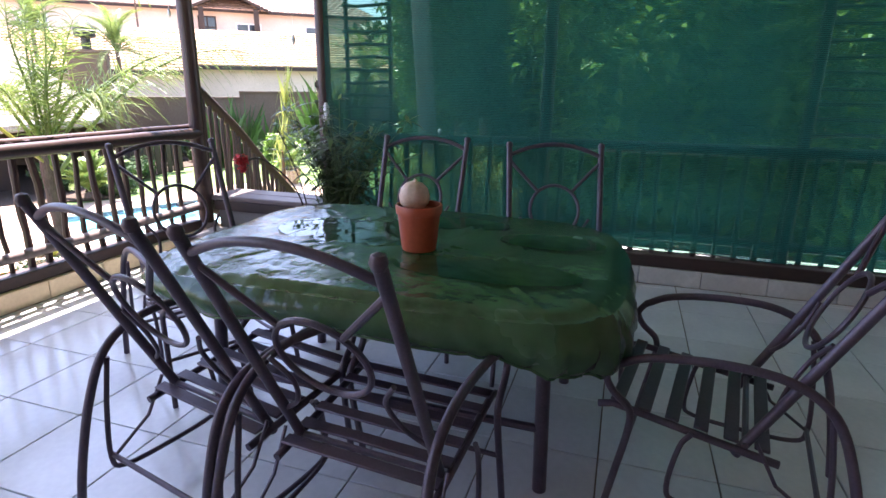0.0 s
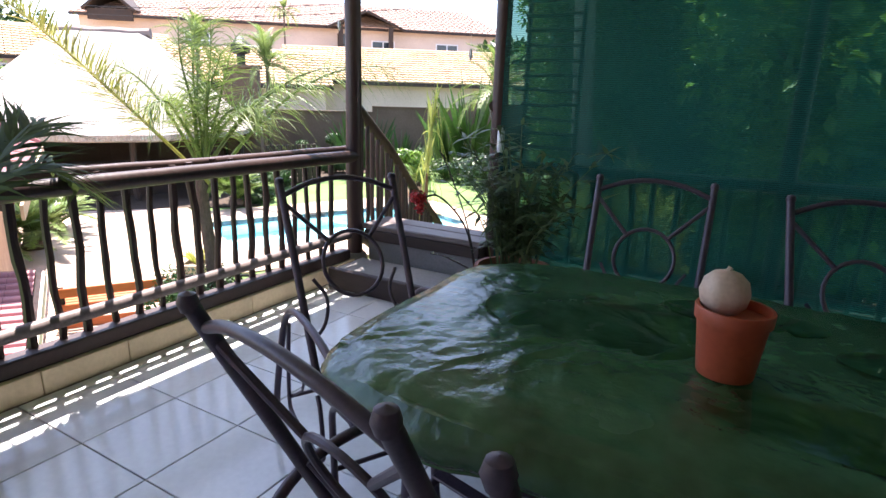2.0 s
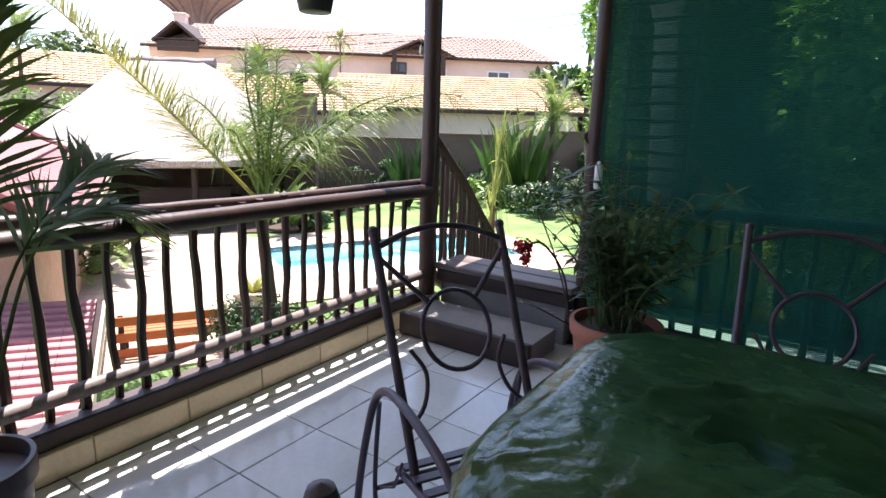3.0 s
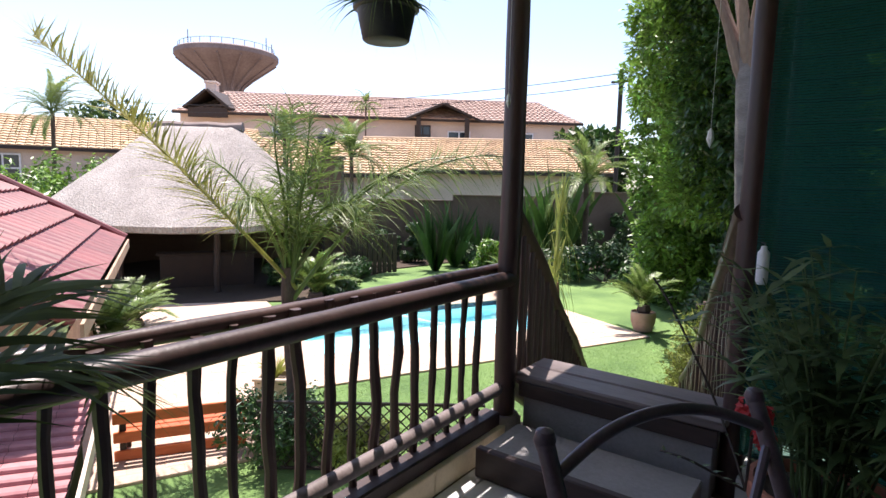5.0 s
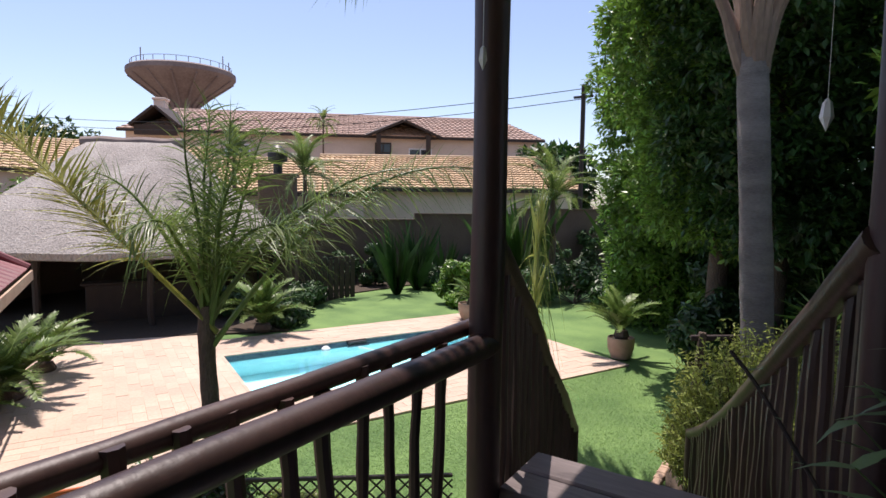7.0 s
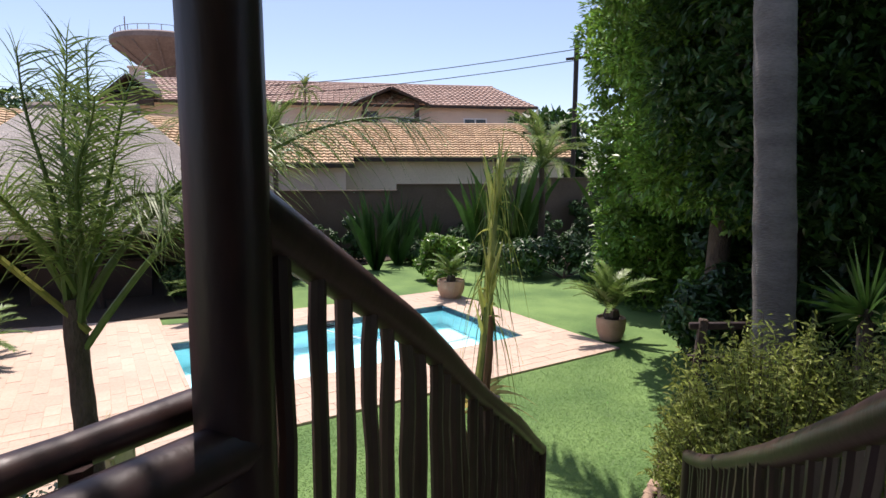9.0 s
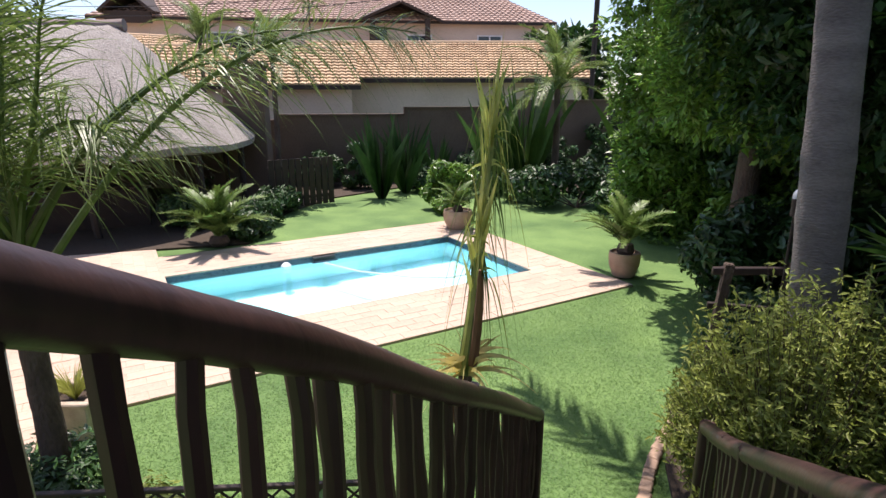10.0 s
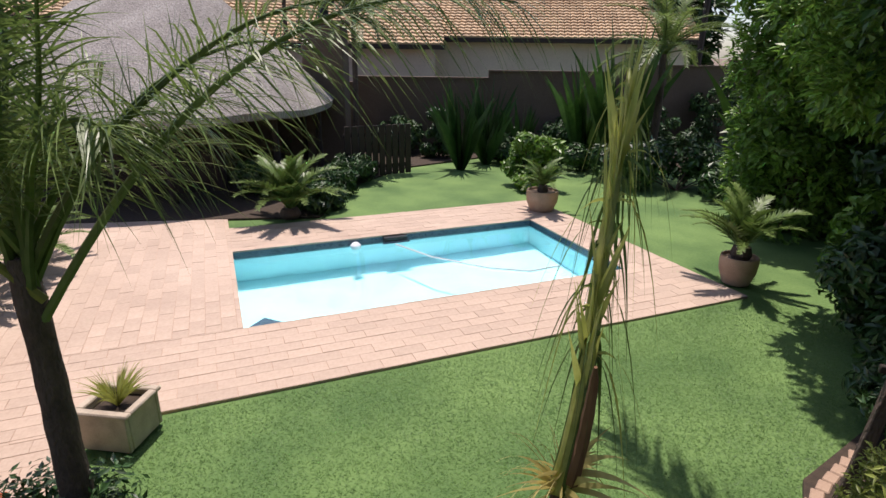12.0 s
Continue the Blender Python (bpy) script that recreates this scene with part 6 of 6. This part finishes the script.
# power line
px, py = at(-19.2, 30)
pole = thing("power_pole", Matrix.Translation((px, py, G)), "dark timber power pole among the trees", "power pole")
part("pole", Geo().tube([(0, 0, 0), (0, 0, 9.2)], 0.12, 8), DARKWOOD, pole)
part("crossarm", Geo().box((0, 0, 8.6), (1.0, 0.1, 0.12), bevel=0.01), DARKWOOD, pole)
part("insulator", Geo().lathe([(0.0, 0), (0.07, 0.03), (0.05, 0.1), (0.07, 0.16), (0, 0.22)], (0.4, 0, 8.66), 8), BLACK, pole)
for dz, k in ((8.5, 0), (9.0, 1)):
    qx, qy = at(-75, 60)
    n = 16
    pts = [Vector((px, py, G + dz)).lerp(Vector((qx, qy, G + dz + 1.5)), i / n) - Vector((0, 0, 1.6 * 4 * (i / n) * (1 - i / n))) for i in range(n + 1)]
    tagged(part("power_line", Geo().tube(pts, 0.022, 4), BLACK), "thin dark overhead power line", "cable")


# distant greenery
def palm_tree(az, d, h, s, seed, label):
    x, y = at(az, d)
    p = thing("palm_tree", Matrix.Translation((x, y, G)), label, "palm tree")
    stem(p, [(0, 0, 0), (0.1, 0, h * 0.5), (0, 0.1, h)], (0.11 * s, 0.08 * s))
    fan(p, FEATHER, 30, (0, 0.1, h), seed * 13, (-40, 60), seed, s)


palm_tree(-71.5, 30, 6.0, 1.0, 1, "feathery palm in front of the tiled roofs")
palm_tree(-52.5, 27, 5.2, 1.0, 2, "feathery palm behind the thatched shelter")
palm_tree(-46.0, 21.0, 4.2, 0.9, 3, "slender palm with pale fronds by the boundary wall")
palm_tree(-44.5, 40, 8.6, 0.7, 4, "small palm top in front of the red roof")
palm_tree(-22.0, 21.5, 3.4, 1.2, 7, "feathery palm in the corner of the garden")
strap_plant(*at(-27, 22.5), G, 30, 3.9, 41, "tall strelitzia clump by the boundary wall", LEAFMID, 0.38, 0.45)
strap_plant(*at(-24.5, 21.5), G, 30, 5.0, 42, "tall strelitzia clump by the boundary wall", LEAFMID, 0.40, 0.45)
for az, d, h, r, k in ((-33, 75, 13.4, 2.8, 1), (-31, 78, 13.2, 2.4, 2), (-22.5, 42, 6.9, 2.4, 3), (-20.8, 36, 6.4, 1.8, 4), (-67, 60, 9.5, 3.5, 6)):
    x, y = at(az, d)
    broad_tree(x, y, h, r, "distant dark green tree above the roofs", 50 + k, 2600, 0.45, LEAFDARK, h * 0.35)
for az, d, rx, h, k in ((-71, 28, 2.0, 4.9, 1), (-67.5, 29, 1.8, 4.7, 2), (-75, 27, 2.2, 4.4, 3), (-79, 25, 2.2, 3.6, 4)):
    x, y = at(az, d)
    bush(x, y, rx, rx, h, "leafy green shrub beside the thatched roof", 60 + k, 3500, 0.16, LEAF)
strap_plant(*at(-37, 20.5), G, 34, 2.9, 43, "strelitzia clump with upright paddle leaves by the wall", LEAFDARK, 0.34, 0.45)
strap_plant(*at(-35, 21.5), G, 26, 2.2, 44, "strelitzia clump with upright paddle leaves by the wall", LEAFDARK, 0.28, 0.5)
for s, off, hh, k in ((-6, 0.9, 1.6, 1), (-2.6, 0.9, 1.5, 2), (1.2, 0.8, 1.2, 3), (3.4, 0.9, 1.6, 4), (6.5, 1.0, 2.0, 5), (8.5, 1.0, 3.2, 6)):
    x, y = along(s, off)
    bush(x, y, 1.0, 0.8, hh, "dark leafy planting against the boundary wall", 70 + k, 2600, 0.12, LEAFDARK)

# ---- grass blades on the near lawn ----
def grass_tufts():
    rs = np.random.RandomState(4)
    n = 110000
    x, y = rs.uniform(-8.2, -2.7, n), rs.uniform(6.6, 14.5, n)
    s = (x - PO.x) * E1.x + (y - PO.y) * E1.y
    t = (x - PO.x) * E2.x + (y - PO.y) * E2.y
    keep = ((t < -1.6) | (s > 7.0)) & ~((s < -1.45) & (t > -3.55))
    x, y = x[keep], y[keep]
    n = len(x)
    a = rs.uniform(0, 6.28, n)
    h = rs.uniform(0.008, 0.024, n)
    lean = rs.uniform(0.015, 0.05, n)
    w = 0.004
    v = np.empty((n, 3, 3))
    v[:, 0] = np.stack([x - w * np.sin(a), y + w * np.cos(a), np.full(n, G - 0.002)], 1)
    v[:, 1] = np.stack([x + w * np.sin(a), y - w * np.cos(a), np.full(n, G - 0.002)], 1)
    v[:, 2] = np.stack([x + lean * np.cos(a), y + lean * np.sin(a), G + h], 1)
    me = bpy.data.meshes.new("grass")
    me.from_pydata(v.reshape(-1, 3).tolist(), [], np.arange(3 * n).reshape(-1, 3).tolist())
    me.materials.append(BLADE)
    return tagged(new("grass", me), "short mown grass blades on the lawn", "grass", kind="stuff")


BLADE = mat("grass blade", (0.085, 0.185, 0.038), (0.175, 0.31, 0.08), rough=0.6, scale=0.7, fine=5, bump=0.0, per_object=0.18, trans=0.3)
grass_tufts()

# ---- floor tiles ----
floor = tagged(new("floor"), "pale glazed square floor tiles with dark grout lines", kind="structure")
T = 0.45
tile_mesh = Geo().box((0, 0, -0.006), (T - 0.006, T - 0.006, 0.012), bevel=0.002).mesh("tile", TILE)
cut = {}
for i in range(-2, 15):
    for j in range(-9, 6):
        x0, x1 = max(-2.25 + i * T, X0), min(-2.25 + (i + 1) * T, X1)
        y0, y1 = max(2.7 + j * T, Y0), min(2.7 + (j + 1) * T, Y1)
        w, d = x1 - x0, y1 - y0
        if w < 0.03 or d < 0.03:
            continue
        if w > T - 0.01 and d > T - 0.01:
            me = tile_mesh
        else:
            key = (round(w, 3), round(d, 3))
            if key not in cut:
                cut[key] = Geo().box((0, 0, -0.006), (w - 0.006, d - 0.006, 0.012), bevel=0.002).mesh("tile", TILE)
            me = cut[key]
        ob = new("tile", me)
        ob.parent = floor
        ob.matrix_basis = Matrix.Translation(((x0 + x1) / 2, (y0 + y1) / 2, 0.0))

# ---- pool paving ----
paving = tagged(new("paving"), "salmon coloured clay paving blocks round the pool", kind="structure")


def dark_ground_sheet(outline, label):
    return structure("bed_and_shade_ground", Geo().prism(outline, G - 0.1, G + 0.045), SOIL, label)


# First sheet: dark ground laid over the paving for the shelter's shade.
dark_ground_sheet([(-12.5, 12.5), (-13.4, 13.75), (-14.45, 15.3), (-15.1, 17.6), (-14.6, 20.5), (-12.2, 22.4), (-14.0, 26.0), (-27.0, 20.0), (-27.0, 4.0), (-17.5, 6.2), (-15.6, 8.75), (-13.8, 10.95)], "dark soil sheet standing in for the shade round the thatched shelter")
dark_ground_sheet([(-12.2, 22.4), (-10.0, 23.0), (-8.2, 23.0), (-6.2, 21.6), (-4.6, 20.0), (-3.7, 18.0), (-2.9, 15.0), (-2.6, 13.0), (-3.0, 11.4), (-3.2, 10.6), (-3.0, 9.6), (-2.75, 8.9), (-2.6, 8.1), (3.0, 8.1), (4.0, 24.0), (-9.0, 27.5), (-14.0, 26.0)], "dark soil of the planted borders under the trees")


def pave_sheet(s0, s1, t0, t1):
    g = Geo().prism([pool_xy(s0, t0), pool_xy(s1, t0), pool_xy(s1, t1), pool_xy(s0, t1)], G + 0.002, G + 0.031)
    part("bedding", g, JOINT, paving, "sandy joint bed", smooth=False)


AREAS = ((-9.0, 6.95, -1.55, -0.0, 0), (-9.0, -0.0, 0.0, 6.4, 1), (PL, 6.95, 0.0, PW, 0), (0.0, 6.95, PW, 4.5, 0), (-9.0, -1.5, -3.5, -1.55, 0))
for s0, s1, t0, t1, _ in AREAS:
    pave_sheet(s0, s1, t0, t1)
BL, BW, JT = 0.385, 0.190, 0.005
rest = Geo()
near = []
for s0, s1, t0, t1, turn in AREAS:
    la, lb = (BL, BW) if not turn else (BW, BL)
    na, nb = int((s1 - s0) / la) + 1, int((t1 - t0) / lb) + 1
    for j in range(nb):
        for i in range(-1, na + 1):
            sh = (j % 2) * la / 2 if not turn else 0
            th = (i % 2) * lb / 2 if turn else 0
            a0, a1 = max(s0, s0 + i * la + sh), min(s1, s0 + (i + 1) * la + sh)
            b0, b1 = max(t0, t0 + j * lb - th), min(t1, t0 + (j + 1) * lb - th)
            if a1 - a0 < 0.03 or b1 - b0 < 0.03:
                continue
            near.append((a0, a1, b0, b1))
near.sort(key=lambda q: (Vector((*pool_xy((q[0] + q[1]) / 2, (q[2] + q[3]) / 2), 0)) - Vector((-5.5, 8.5, 0))).length)
rnd = random.Random(77)
pave_cut = {}
for k, (a0, a1, b0, b1) in enumerate(near):
    w, d = a1 - a0, b1 - b0
    c = ((a0 + a1) / 2, (b0 + b1) / 2)
    dz = rnd.uniform(-0.002, 0.003)
    if k < 300:
        key = (round(w, 2), round(d, 2))
        if key not in pave_cut:
            pave_cut[key] = Geo().box((0, 0, 0.018), (w - JT, d - JT, 0.036), bevel=0.003).mesh("paver", PAVER)
        ob = new("paver", pave_cut[key])
        ob.parent = paving
        ob.matrix_basis = Matrix(((E1.x, E2.x, 0, PO.x + E1.x * c[0] + E2.x * c[1]), (E1.y, E2.y, 0, PO.y + E1.y * c[0] + E2.y * c[1]), (0, 0, 1, G + dz), (0, 0, 0, 1)))
    else:
        hw, hd = (w - JT) / 2, (d - JT) / 2
        q = [pool_xy(c[0] + sx * hw, c[1] + sy * hd) for sx, sy in ((-1, -1), (1, -1), (1, 1), (-1, 1))]
        rest.add([(*p, G + 0.034 + dz) for p in q] + [(*p, G + 0.012) for p in q], [(0, 1, 2, 3), (0, 4, 5, 1), (1, 5, 6, 2), (2, 6, 7, 3), (3, 7, 4, 0)])
tagged(part("paver_field", rest, PAVER, paving, smooth=False), kind="stuff")
